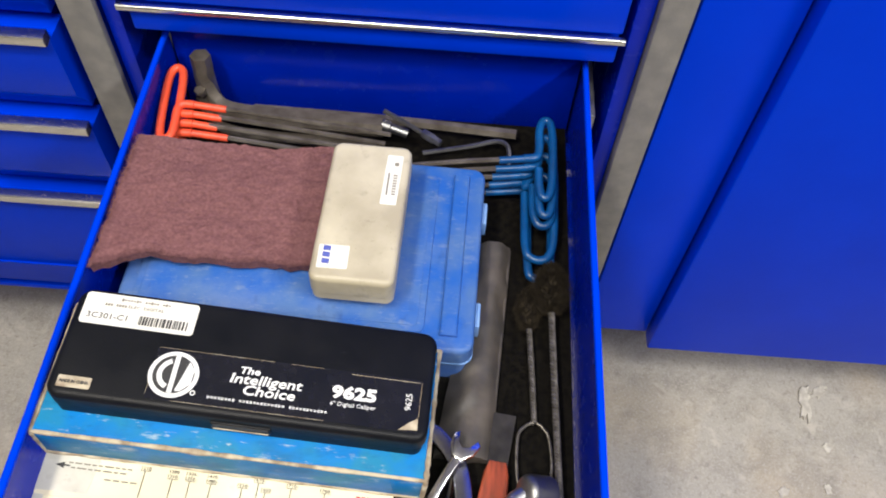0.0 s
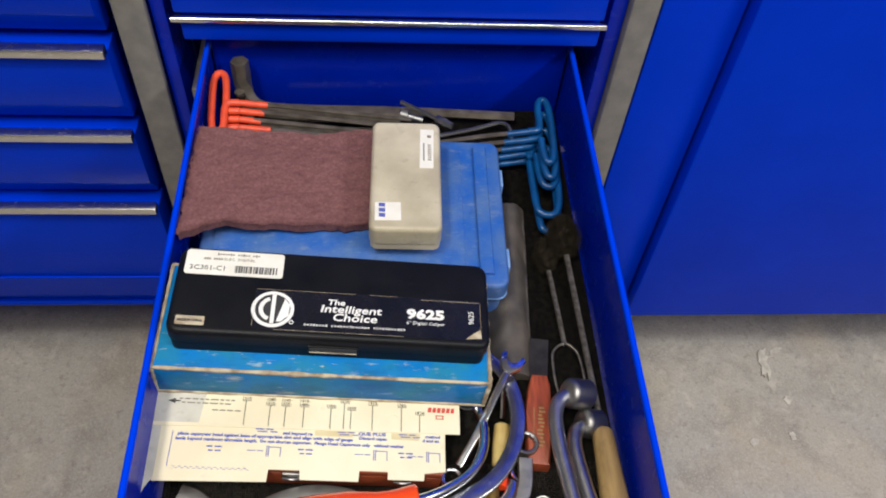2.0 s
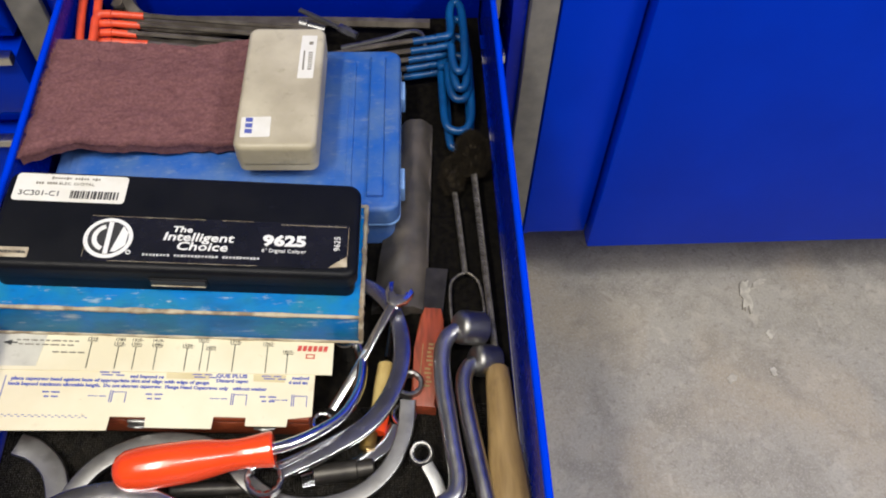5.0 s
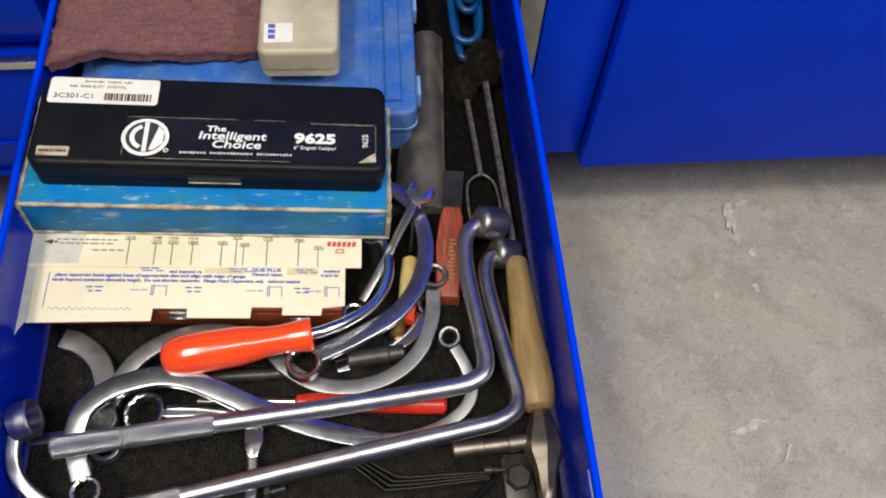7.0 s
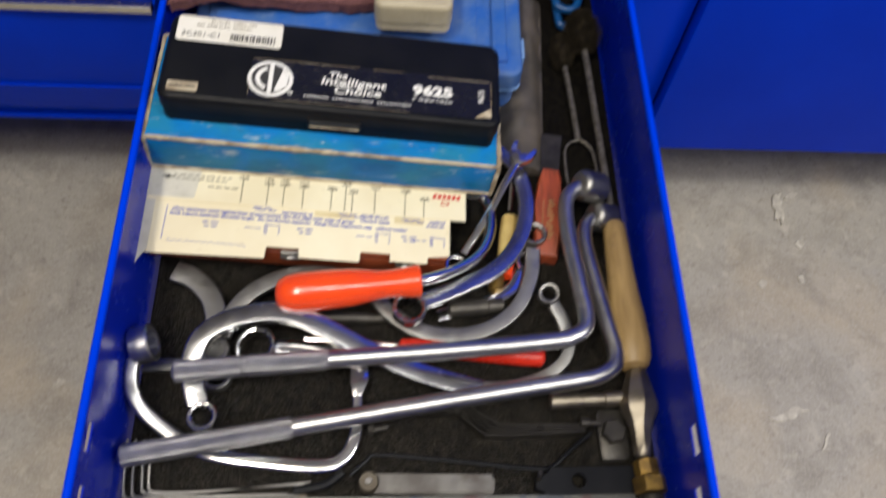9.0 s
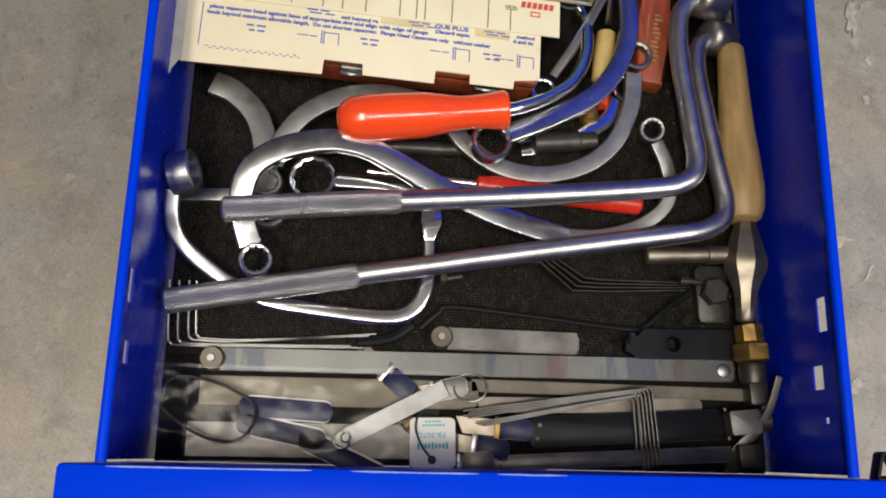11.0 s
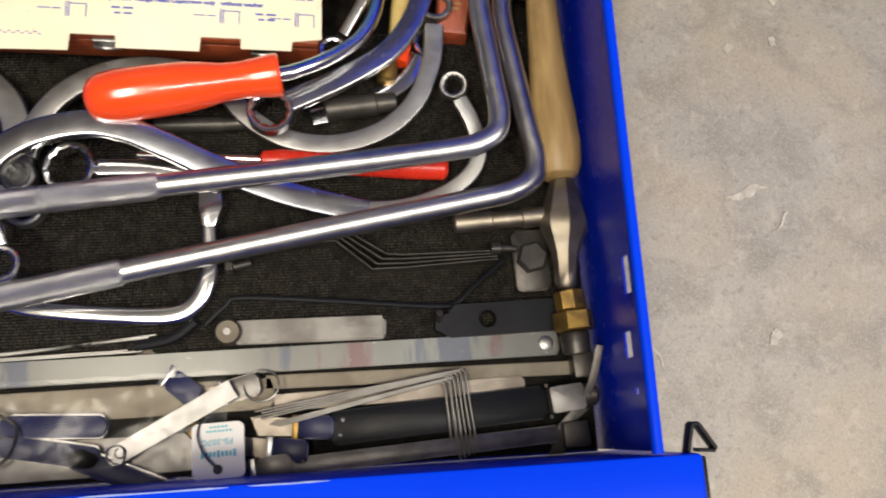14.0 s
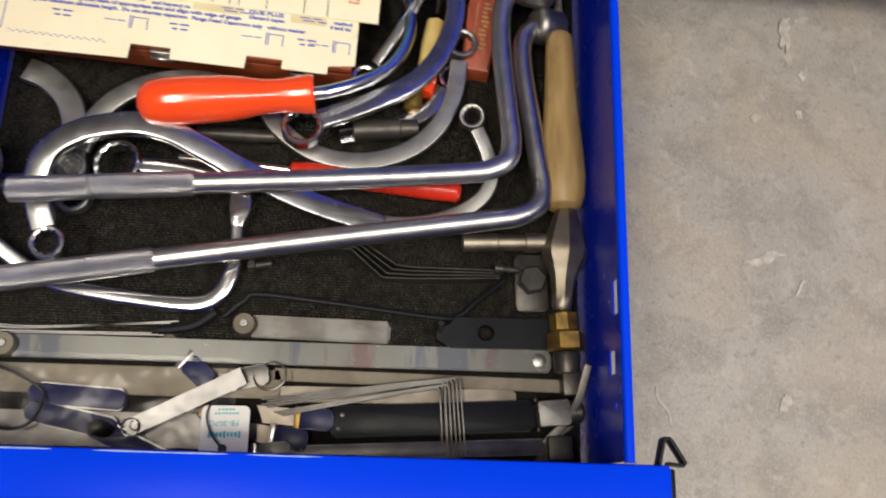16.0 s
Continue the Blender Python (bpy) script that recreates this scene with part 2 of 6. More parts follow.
scuffed(CYAN, (0.52, 0.58, 0.58), ((70, (0.35, 1, 1), 0.60, 0.72, 0.75), (260, (0.25, 1, 1), 0.62, 0.72, 0.6)))
scuffed(CYAN, (0.004, 0.075, 0.20), ((34, (0.5, 1, 1), 0.50, 0.70, 0.6), (150, (0.4, 1, 1), 0.56, 0.70, 0.45)))
scuffed(PAD, (0.33, 0.19, 0.185), ((900, (1, 1, 1), 0.60, 0.70, 0.5),))
scuffed(PAD, (0.12, 0.05, 0.055), ((95, (1, 1, 1), 0.52, 0.70, 0.5),))
scuffed(SATIN, (0.36, 0.355, 0.35), ((180, (1, 1, 1), 0.58, 0.72, 0.5),))
scuffed(STEEL, (0.52, 0.51, 0.50), ((240, (0.3, 1, 1), 0.60, 0.72, 0.5),))
scuffed(STAINED, (0.11, 0.018, 0.03), ((22, (1, 0.12, 1), 0.55, 0.59, 0.42),))
scuffed(STAINED, (0.03, 0.045, 0.10), ((31, (1, 0.12, 1), 0.55, 0.59, 0.45),))
scuffed(STAINED, (0.42, 0.42, 0.40), ((300, (0.5, 1, 1), 0.66, 0.72, 0.6),))
scuffed(GAUGE, (0.09, 0.075, 0.06), ((120, (0.4, 1, 1), 0.55, 0.70, 0.6),))
scuffed(TANSTEEL, (0.08, 0.06, 0.04), ((120, (0.4, 1, 1), 0.55, 0.70, 0.6),))
scuffed(CARD, (0.42, 0.33, 0.19), ((34, (1, 1, 1), 0.60, 0.78, 0.5), (210, (1, 1, 1), 0.66, 0.74, 0.5)))
scuffed(BEIGE, (0.22, 0.19, 0.13), ((60, (1, 1, 1), 0.57, 0.75, 0.6), (320, (1, 1, 1), 0.64, 0.74, 0.6)))
scuffed(BLACKP, (0.05, 0.05, 0.055), ((420, (0.2, 1, 1), 0.66, 0.74, 0.5),))
scuffed(LTBLUE, (0.22, 0.28, 0.38), ((12, (1, 1, 1), 0.48, 0.70, 0.4), (90, (0.5, 1, 1), 0.58, 0.74, 0.6), (400, (0.3, 1, 1), 0.58, 0.70, 0.4)))
scuffed(LTBLUE, (0.03, 0.05, 0.12), ((45, (1, 0.6, 1), 0.58, 0.72, 0.5),))
scuffed(WOOD, (0.10, 0.065, 0.03), ((45, (1, 0.5, 1), 0.58, 0.74, 0.6),))


# ---------------------------------------------------------------- mesh helpers


def finish(name, bm, material, smooth=True):
    bmesh.ops.recalc_face_normals(bm, faces=bm.faces)
    me = bpy.data.meshes.new(name)
    bm.to_mesh(me)
    bm.free()
    me.materials.append(material)
    if smooth:
        me.polygons.foreach_set("use_smooth", [True] * len(me.polygons))
        me.set_sharp_from_angle(angle=radians(38))
    return me


def part(name, bm, material, parent, label=""):
    """One mesh object, in world places, under a thing or a part."""
    ob = new(name, finish(name, bm, material))
    ob.parent = parent
    ob.matrix_parent_inverse = Matrix.Translation(-Vector(parent.location))
    return tagged(ob, label, kind="stuff" if name in ("print", "barcode", "rule") else "")


def thing(name, label, category, loc, group="", kind=""):
    e = new(name)
    e.empty_display_size = 0.02
    e.location = loc
    return tagged(e, label, category, group, kind)


def solid(name, bm, material, label, category, group="", kind=""):
    return tagged(new(name, finish(name, bm, material)), label, category, group, kind)


def box(bm, size, m=Matrix(), bevel=0.0, segs=2):
    """A bevelled box of that size about the origin of the pose m."""
    r = bmesh.ops.create_cube(bm, size=1.0)
    vs = r["verts"]
    bmesh.ops.scale(bm, vec=size, verts=vs)
    if bevel:
        es = list({e for v in vs for e in v.link_edges})
        out = bmesh.ops.bevel(bm, geom=es, offset=bevel, segments=segs, affect="EDGES", profile=0.5)
        vs = list({v for f in out["faces"] for v in f.verts} | {v for v in vs if v.is_valid})
    bmesh.ops.transform(bm, matrix=m, verts=vs)
    return bm


def block(x0, x1, y0, y1, z0, z1, bevel=0.0, bm=None):
    bm = bm or bmesh.new()
    return box(bm, (x1 - x0, y1 - y0, z1 - z0), Matrix.Translation(((x0 + x1) / 2, (y0 + y1) / 2, (z0 + z1) / 2)), bevel)


def prism(points, z0, z1, bm=None, m=Matrix(), bevel=0.0, segs=2):
    """An outline in the plane, raised from z0 to z1."""
    own = bmesh.new()
    lo = [own.verts.new((x, y, z0)) for x, y in points]
    hi = [own.verts.new((x, y, z1)) for x, y in points]
    n = len(points)
    own.faces.new(lo[::-1])
    top = own.faces.new(hi)
    for i in range(n):
        own.faces.new((lo[i], lo[(i + 1) % n], hi[(i + 1) % n], hi[i]))
    if bevel:
        bmesh.ops.bevel(own, geom=list(top.edges), offset=bevel, segments=segs, affect="EDGES", profile=0.5)
    bmesh.ops.transform(own, matrix=m, verts=own.verts)
    return join(bm, own)


def join(bm, own):
    if bm is None:
        return own
    me = bpy.data.meshes.new("tmp")
    own.to_mesh(me)
    own.free()
    bm.from_mesh(me)
    bpy.data.meshes.remove(me)
    return bm


def rounded(w, h, r, n=5):
    pts = []
    for cx, cy, a in ((w / 2 - r, h / 2 - r, 0), (-w / 2 + r, h / 2 - r, 90), (-w / 2 + r, -h / 2 + r, 180), (w / 2 - r, -h / 2 + r, 270)):
        for i in range(n + 1):
            t = radians(a + 90 * i / n)
            pts.append((cx + r * math.cos(t), cy + r * math.sin(t)))
    return pts


def soft_block(w, h, r, z0, z1, e, m, n=7, k=5):
    """An upright block with rounded corners whose upper rim is rounded by e."""
    bm = bmesh.new()
    rows = [(0.0, z0)] + [(e * (1 - math.cos(radians(90 * i / k))), z1 - e + e * math.sin(radians(90 * i / k))) for i in range(k + 1)]
    loops = [[bm.verts.new(m @ Vector((x, y, z))) for x, y in rounded(w - 2 * d, h - 2 * d, max(r - d, 0.0003), n)] for d, z in rows]
    c = len(loops[0])
    for a, b in zip(loops, loops[1:]):
        for i in range(c):
            bm.faces.new((a[i], a[(i + 1) % c], b[(i + 1) % c], b[i]))
    bm.faces.new(loops[0][::-1])
    bm.faces.new(loops[-1])
    return bm


def smooth_path(pts, per=8):
    """Catmull-Rom points through the given ones; a point may carry further values."""
    p = [np.array(q, float) for q in pts]
    p = [2 * p[0] - p[1], *p, 2 * p[-1] - p[-2]]
    out = []
    for i in range(1, len(p) - 2):
        for k in range(per):
            t = k / per
            out.append(0.5 * (2 * p[i] + (p[i + 1] - p[i - 1]) * t + (2 * p[i - 1] - 5 * p[i] + 4 * p[i + 1] - p[i + 2]) * t * t + (3 * p[i] - p[i - 1] - 3 * p[i + 1] + p[i + 2]) * t ** 3))
    out.append(p[-2])
    return out


def sweep(pts, section, bm=None, up=(0, 0, 1), per=8, straight=False, scales=None):
    """A section (list of across, up) carried along a path; a fourth value of a point scales the section."""
    bm = bm or bmesh.new()
    q = [np.array(a, float) for a in pts] if straight else smooth_path(pts, per)
    rings = []
    n = len(q)
    for i, a in enumerate(q):
        d = q[min(i + 1, n - 1)][:3] - q[max(i - 1, 0)][:3]
        d = d / (np.linalg.norm(d) + 1e-12)
        u = np.array(up, float)
        side = np.cross(d, u)
        if np.linalg.norm(side) < 0.05:
            side = np.cross(d, np.array((0.0, 1.0, 0.0)))
        side /= np.linalg.norm(side)
        v = np.cross(side, d)
        k = a[3] if len(a) > 3 else 1.0
        rings.append([bm.verts.new(a[:3] + side * x * k + v * z * k) for x, z in section])
    m = len(section)
    for r0, r1 in zip(rings, rings[1:]):
        for i in range(m):
            bm.faces.new((r0[i], r0[(i + 1) % m], r1[(i + 1) % m], r1[i]))
    bm.faces.new(rings[0][::-1])
    bm.faces.new(rings[-1])
    return bm


def circle(r, n=14, flat=1.0):
    return [(r * math.cos(2 * math.pi * i / n), flat * r * math.sin(2 * math.pi * i / n)) for i in range(n)]


def tube(pts, r, bm=None, n=14, per=8, straight=False):
    return sweep(pts, circle(r, n), bm, per=per, straight=straight)


def bar_section(w, h, soft=0.33):
    return rounded(w, h, min(w, h) * soft, 3)


def box_end(c, outer, inner, h, tilt=(0, 0, 0), bm=None, points=12):
    """A box end of a wrench: a ring with a many-pointed hole and rounded rims."""
    own = bmesh.new()
    n = points * 4
    e = min(0.0012, (outer - inner) * 0.3)
    prof = [(1, inner, -h / 2 + e), (0, inner + e, -h / 2), (0, outer - e, -h / 2), (0, outer, -h / 2 + e), (0, outer, h / 2 - e), (0, outer - e, h / 2), (0, inner + e, h / 2), (1, inner, h / 2 - e)]
    loops = []
    for star, r, z in prof:
        row = []
        for i in range(n):
            a = 2 * math.pi * i / n
            k = 1.0
            if star:
                k = 0.91 + 0.09 * abs(((i % 4) / 2.0) - 1.0)
            row.append(own.verts.new((r * k * math.cos(a), r * k * math.sin(a), z)))
        loops.append(row)
    for a, b in zip(loops, loops[1:] + loops[:1]):
        for i in range(n):
            own.faces.new((a[i], a[(i + 1) % n], b[(i + 1) % n], b[i]))
    bmesh.ops.transform(own, matrix=pose(*c, *tilt), verts=own.verts)
    return join(bm, own)


def lathe(profile, m=Matrix(), n=20, bm=None, squash=1.0):
    """A turned body along its own z: rows of (height, radius)."""
    own = bmesh.new()
    rings = [[own.verts.new((r * math.cos(2 * math.pi * i / n), squash * r * math.sin(2 * math.pi * i / n), z)) for i in range(n)] for z, r in profile]
    for a, b in zip(rings, rings[1:]):
        for i in range(n):
            own.faces.new((a[i], a[(i + 1) % n], b[(i + 1) % n], b[i]))
    own.faces.new(rings[0][::-1])
    own.faces.new(rings[-1])
    bmesh.ops.transform(own, matrix=m, verts=own.verts)
    return join(bm, own)


def along(a, b):
    """The pose whose z runs from a to b."""
    a, b = Vector(a), Vector(b)
    return Matrix.Translation(a) @ (b - a).to_track_quat("Z", "Y").to_matrix().to_4x4()


def holed(axis0, axis1, y0, y1, z0, z1, holes):
    """An upright sheet from x = axis0 to axis1 with rectangular openings (y0, y1, z0, z1) through it."""
    ys = sorted({y0, y1, *[h[0] for h in holes], *[h[1] for h in holes]})
    zs = sorted({z0, z1, *[h[2] for h in holes], *[h[3] for h in holes]})
    bm = bmesh.new()

    def full(i, j):
        if not (0 <= i < len(ys) - 1 and 0 <= j < len(zs) - 1):
            return False
        cy, cz = (ys[i] + ys[i + 1]) / 2, (zs[j] + zs[j + 1]) / 2
        return not any(h[0] < cy < h[1] and h[2] < cz < h[3] for h in holes)

    def quad(*p):
        bm.faces.new([bm.verts.new(v) for v in p])
    for i in range(len(ys) - 1):
        for j in range(len(zs) - 1):
            if not full(i, j):
                continue
            a, b, c, d = ys[i], ys[i + 1], zs[j], zs[j + 1]
            for x in (axis0, axis1):
                quad((x, a, c), (x, b, c), (x, b, d), (x, a, d))
            if not full(i - 1, j):
                quad((axis0, a, c), (axis1, a, c), (axis1, a, d), (axis0, a, d))
            if not full(i + 1, j):
                quad((axis0, b, c), (axis1, b, c), (axis1, b, d), (axis0, b, d))
            if not full(i, j - 1):
                quad((axis0, a, c), (axis1, a, c), (axis1, b, c), (axis0, b, c))
            if not full(i, j + 1):
                quad((axis0, a, d), (axis1, a, d), (axis1, b, d), (axis0, b, d))
    bmesh.ops.remove_doubles(bm, verts=bm.verts, dist=1e-6)
    return bm


def lettering(name, words, size, m, material, parent, depth=0.0002, shear=0.0, width=1.0, align="CENTER", bold=0.0):
    c = bpy.data.curves.new(name, "FONT")
    c.body, c.size, c.extrude, c.align_x, c.align_y, c.shear, c.resolution_u, c.offset = words, size, depth, align, "CENTER", shear, 2, bold
    o = new(name, c)
    bpy.context.view_layer.update()
    me = bpy.data.meshes.new_from_object(o.evaluated_get(bpy.context.evaluated_depsgraph_get()))
    bpy.data.objects.remove(o)
    bpy.data.curves.remove(c)
    me.transform(m @ Matrix.Diagonal((width, 1, 1, 1)))
    me.materials.clear()
    me.materials.append(material)
    ob = new(name, me)
    ob.parent = parent
    ob.matrix_parent_inverse = Matrix.Translation(-Vector(parent.location))
    return ob


def bars(rows, m, thick=0.0002, bm=None):
    """Flat printed bars: rows of (x, y, width, height) on the pose m."""
    bm = bm or bmesh.new()
    for x, y, w, h in rows:
        box(bm, (w, h, thick), m @ Matrix.Translation((x, y, thick / 2)))
    return bm


# ---------------------------------------------------------------- the room
def room():
    tagged(new("floor", finish("floor", block(-4, 4, -5, 3, -0.1, 0), CONCRETE)), "worn grey concrete workshop floor with scuffs", "floor", kind="structure")
    for n, b in (("wall_north", (-4.1, 4.1, 3, 3.1, -0.1, 3.1)), ("wall_south", (-4.1, 4.1, -5.1, -5, -0.1, 3.1)),
                 ("wall_west", (-4.1, -4, -5, 3, -0.1, 3.1)), ("wall_east", (4, 4.1, -5, 3, -0.1, 3.1))):
        tagged(new(n, finish(n, block(*b), WALLPAINT)), "plain painted workshop wall", "wall", kind="structure")
    tagged(new("ceiling", finish("ceiling", block(-4.1, 4.1, -5.1, 3.1, 3.1, 3.2), CEILPAINT)), "plain painted workshop ceiling", "ceiling", kind="structure")


room()


def ceiling_light(x, y, rz):
    t = thing("ceiling_light", "white fluorescent batten light under the ceiling", "light", (x, y, 2.74), "ceiling lights")
    part("housing", box(bmesh.new(), (0.26, 1.25, 0.06), pose(x, y, 2.775, 0, 0, rz), 0.008), WHITE, t)
    for s in (-1, 1):
        dx, dy = s * 0.3 * math.sin(radians(rz)), s * 0.3 * math.cos(radians(rz))
        part("hanger", tube([(x + dx, y + dy, 2.80), (x + dx, y + dy, 3.1)], 0.004, straight=True, n=8), STEEL, t)


for lx, ly, lr in ((1.9, -0.95, 0), (-0.55, -0.5, 0), (0.40, -0.45, 90)):
    ceiling_light(lx, ly, lr)

# ---------------------------------------------------------------- tool cabinet
FACE = 0.606
RIM = 0.635
XL, XR = -0.1555, 0.1905
BED = 0.549


def drawer_front(parent, x0, x1, ztop, zbot, y=FACE - 0.008):
    """A closed drawer: a painted front that turns inwards below, and the bright pull rail along its top."""
    prof = [(y, ztop - 0.010), (y, zbot + 0.030), (y + 0.004, zbot + 0.024), (y + 0.014, zbot + 0.010), (y + 0.016, zbot + 0.001), (y + 0.03, zbot + 0.001), (y + 0.03, ztop - 0.010)]
    bm = bmesh.new()
    a = [bm.verts.new((x0, p, z)) for p, z in prof]
    b = [bm.verts.new((x1, p, z)) for p, z in prof]
    n = len(prof)
    for i in range(n):
        bm.faces.new((a[i], a[(i + 1) % n], b[(i + 1) % n], b[i]))
    bm.faces.new(a)
    bm.faces.new(b[::-1])
    d = part("drawer", bm, BLUE, parent)
    rail = sweep([(x0, y - 0.005, ztop - 0.005), (x1, y - 0.005, ztop - 0.005)], [(-0.006, -0.0045), (0.0025, -0.0058), (0.0045, -0.0045), (0.0052, 0.0), (0.0042, 0.0035), (0.002, 0.0045), (-0.006, 0.0045)], straight=True)
    part("pull_rail", rail, ALU, d, "bright aluminium pull rail")
    return d


def tool_cabinet():
    t = thing("tool_cabinet", "glossy blue steel tool cabinet with one drawer pulled out", "tool cabinet", (-0.3, 0.9, 0.0))
    # carcass
    for n, b in (("side_panel", (-0.94, -0.93, FACE, 1.2, 0.215, 1.0)), ("side_panel", (0.259, 0.267, FACE + 0.004, 1.2, 0.215, 1.0)),
                 ("back_panel", (-0.93, 0.259, 1.19, 1.2, 0.215, 1.0)), ("top_panel", (-0.94, 0.267, FACE - 0.01, 1.2, 1.0, 1.02)),
                 ("base_panel", (-0.94, 0.267, FACE + 0.002, 1.2, 0.205, 0.215)), ("partition", (-0.212, -0.206, FACE + 0.004, 1.19, 0.216, 0.999))):
        part(n, block(*b, 0.002), BLUE, t)
    part("pillar", block(0.2315, 0.2575, FACE - 0.004, FACE + 0.016, 0.216, 0.999, 0.0015), GREY_TRIM, t, "grey painted pillar")
    part("pillar", block(-0.2265, -0.1975, FACE - 0.004, FACE + 0.0035, 0.216, 0.999, 0.0015), GREY_TRIM, t, "grey painted pillar")
    part("jamb", block(0.2165, 0.2305, FACE + 0.006, FACE + 0.30, 0.216, 0.999, 0.001), BLUE_SHADED, t)
    part("jamb", block(-0.1965, -0.184, FACE + 0.006, FACE + 0.30, 0.216, 0.999, 0.001), BLUE_SHADED, t)
    # runners of the open drawer
    for x0, x1 in ((0.1925, 0.2015), (-0.170, -0.158)):
        part("runner", block(x0, x1, FACE - 0.02, 1.1, 0.575, 0.603, 0.002), STEEL, t, "steel drawer runner")
    # inside of the opening: an added near-black sheet in place of its shade
    part("shade_sheet", block(-0.184, 0.2165, 0.80, 0.81, 0.216, 0.999), OPENING_SHADE, t)
    # drawers over and under the open one
    lip = part("drawer_lip", block(-0.170, 0.2075, FACE - 0.006, FACE + 0.012, 0.649, 0.6715, 0.002), BLUE, t)
    part("pull_rail", sweep([(-0.176, FACE - 0.009, 0.6745), (0.2105, FACE - 0.009, 0.6745)], rounded(0.0062, 0.0056, 0.002, 3), straight=True), ALU, lip, "bright aluminium pull rail")
    part("drawer", block(-0.174, 0.2085, FACE - 0.006, FACE + 0.02, 0.678, 0.789, 0.002), BLUE, t)
    part("pull_rail", sweep([(-0.176, FACE - 0.009, 0.7945), (0.2105, FACE - 0.009, 0.7945)], rounded(0.0062, 0.0056, 0.002, 3), straight=True), ALU, t, "bright aluminium pull rail")
    drawer_front(t, -0.176, 0.2105, 0.92, 0.802)
    drawer_front(t, -0.176, 0.2105, 0.53, 0.422)
    drawer_front(t, -0.176, 0.2105, 0.42, 0.216)
    # the bank beside it
    for z1, z0 in ((0.96, 0.858), (0.856, 0.754), (0.752, 0.648), (0.646, 0.542), (0.540, 0.430), (0.428, 0.216)):
        drawer_front(t, -0.925, -0.240, z1, z0, FACE - 0.010)
    part("fold", sweep([(-0.925, FACE - 0.0105, 0.287), (-0.24, FACE - 0.0105, 0.287)], circle(0.0016, 8), straight=True), BLUE, t)
    for x in (-0.86, 0.18):
        for y in (0.86, 1.1):
            c = part("caster", tube([(x - 0.018, y, 0.06), (x + 0.018, y, 0.06)], 0.06, straight=True, n=24), RUBBER, t, "black rubber caster")
            part("fork", block(x - 0.028, x + 0.028, y - 0.03, y + 0.03, 0.125, 0.204, 0.004), STEEL, c)
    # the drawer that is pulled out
    d = part("open_drawer", block(XL + 0.004, XR - 0.004, 0.0, 0.622, BED - 0.004, BED - 0.002), BLUE_SHADED, t, "pulled-out blue steel drawer")
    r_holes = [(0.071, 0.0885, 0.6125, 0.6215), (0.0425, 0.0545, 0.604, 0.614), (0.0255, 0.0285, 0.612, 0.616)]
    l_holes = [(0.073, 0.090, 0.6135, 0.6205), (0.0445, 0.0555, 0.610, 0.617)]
    part("side_wall", holed(XR - 0.0021, XR - 0.001, 0.001, 0.621, BED - 0.012, RIM - 0.002, r_holes), BLUE_SHADED, d)
    part("side_wall", holed(XL + 0.001, XL + 0.0021, 0.001, 0.621, BED - 0.012, RIM - 0.002, l_holes), BLUE_SHADED, d)
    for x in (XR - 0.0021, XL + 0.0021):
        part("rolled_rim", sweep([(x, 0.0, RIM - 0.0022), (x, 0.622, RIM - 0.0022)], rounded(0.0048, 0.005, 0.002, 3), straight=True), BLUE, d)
    part("back_wall", block(XL + 0.004, XR - 0.004, 0.619, 0.622, BED - 0.004, RIM + 0.006, 0.001), BLUE_SHADED, d)
    part("back_rim", sweep([(XL + 0.004, 0.6205, RIM + 0.006), (XR - 0.004, 0.6205, RIM + 0.006)], rounded(0.006, 0.005, 0.002, 3), straight=True), BLUE, d)
    f = part("drawer_front", block(-0.171, 0.2065, -0.034, -0.0005, BED - 0.02, RIM + 0.0015, 0.0022), BLUE, d, "glossy blue drawer front")
    for x0, x1 in ((-0.150, -0.062), (-0.045, 0.012), (0.020, 0.052)):
        part("worn_edge", sweep([(x0, -0.0016, RIM + 0.0012, 0.3), (x0 + 0.01, -0.0016, RIM + 0.0012, 1), ((x0 + x1) / 2, -0.0017, RIM + 0.0012, 0.7), (x1 - 0.01, -0.0016, RIM + 0.0012, 1), (x1, -0.0016, RIM + 0.0012, 0.3)], rounded(0.0009, 0.0007, 0.0002, 2)), CHIP, f, "rubbed pale paint edge")
    part("end_cap", block(0.2068, 0.2095, -0.034, -0.002, BED - 0.018, RIM - 0.003, 0.001), BLACKP, f, "black plastic end cap")
    latch = sweep([(0.2035, -0.0015, 0.6245), (0.2062, 0.0110, 0.6255), (0.2068, 0.0116, 0.6255), (0.2086, 0.0116, 0.6255), (0.2094, 0.0110, 0.6255), (0.2158, 0.0008, 0.6250), (0.2152, -0.0002, 0.6250), (0.2080, 0.0004, 0.6245)], rounded(0.0017, 0.0075, 0.0006, 2), straight=True)
    part("latch", latch, BLACKP, f, "black drawer latch")
    # ribbed liner on the bed
    bm = block(XL + 0.005, XR - 0.005, 0.001, 0.618, BED - 0.0018, BED + 0.0013)
    ln = part("liner", bm, LINER, d, "black beaded rubber drawer liner")
    # raised beads of the liner where it lies open
    rng = np.random.default_rng(5)
    pitch = 0.00155
    gx, gy = np.meshgrid(np.arange(XL + 0.007, XR - 0.007, pitch), np.arange(0.058, 0.236, pitch))
    cx = (gx + rng.normal(0, 0.00022, gx.shape)).ravel()
    cy = (gy + rng.normal(0, 0.00010, gy.shape)).ravel()
    n, k = len(cx), 5
    r = 0.00066 * rng.uniform(0.75, 1.15, n)
    ang = 2 * np.pi * np.arange(k) / k
    top = np.stack([cx, cy, BED + 0.0013 + r * 0.95], 1)
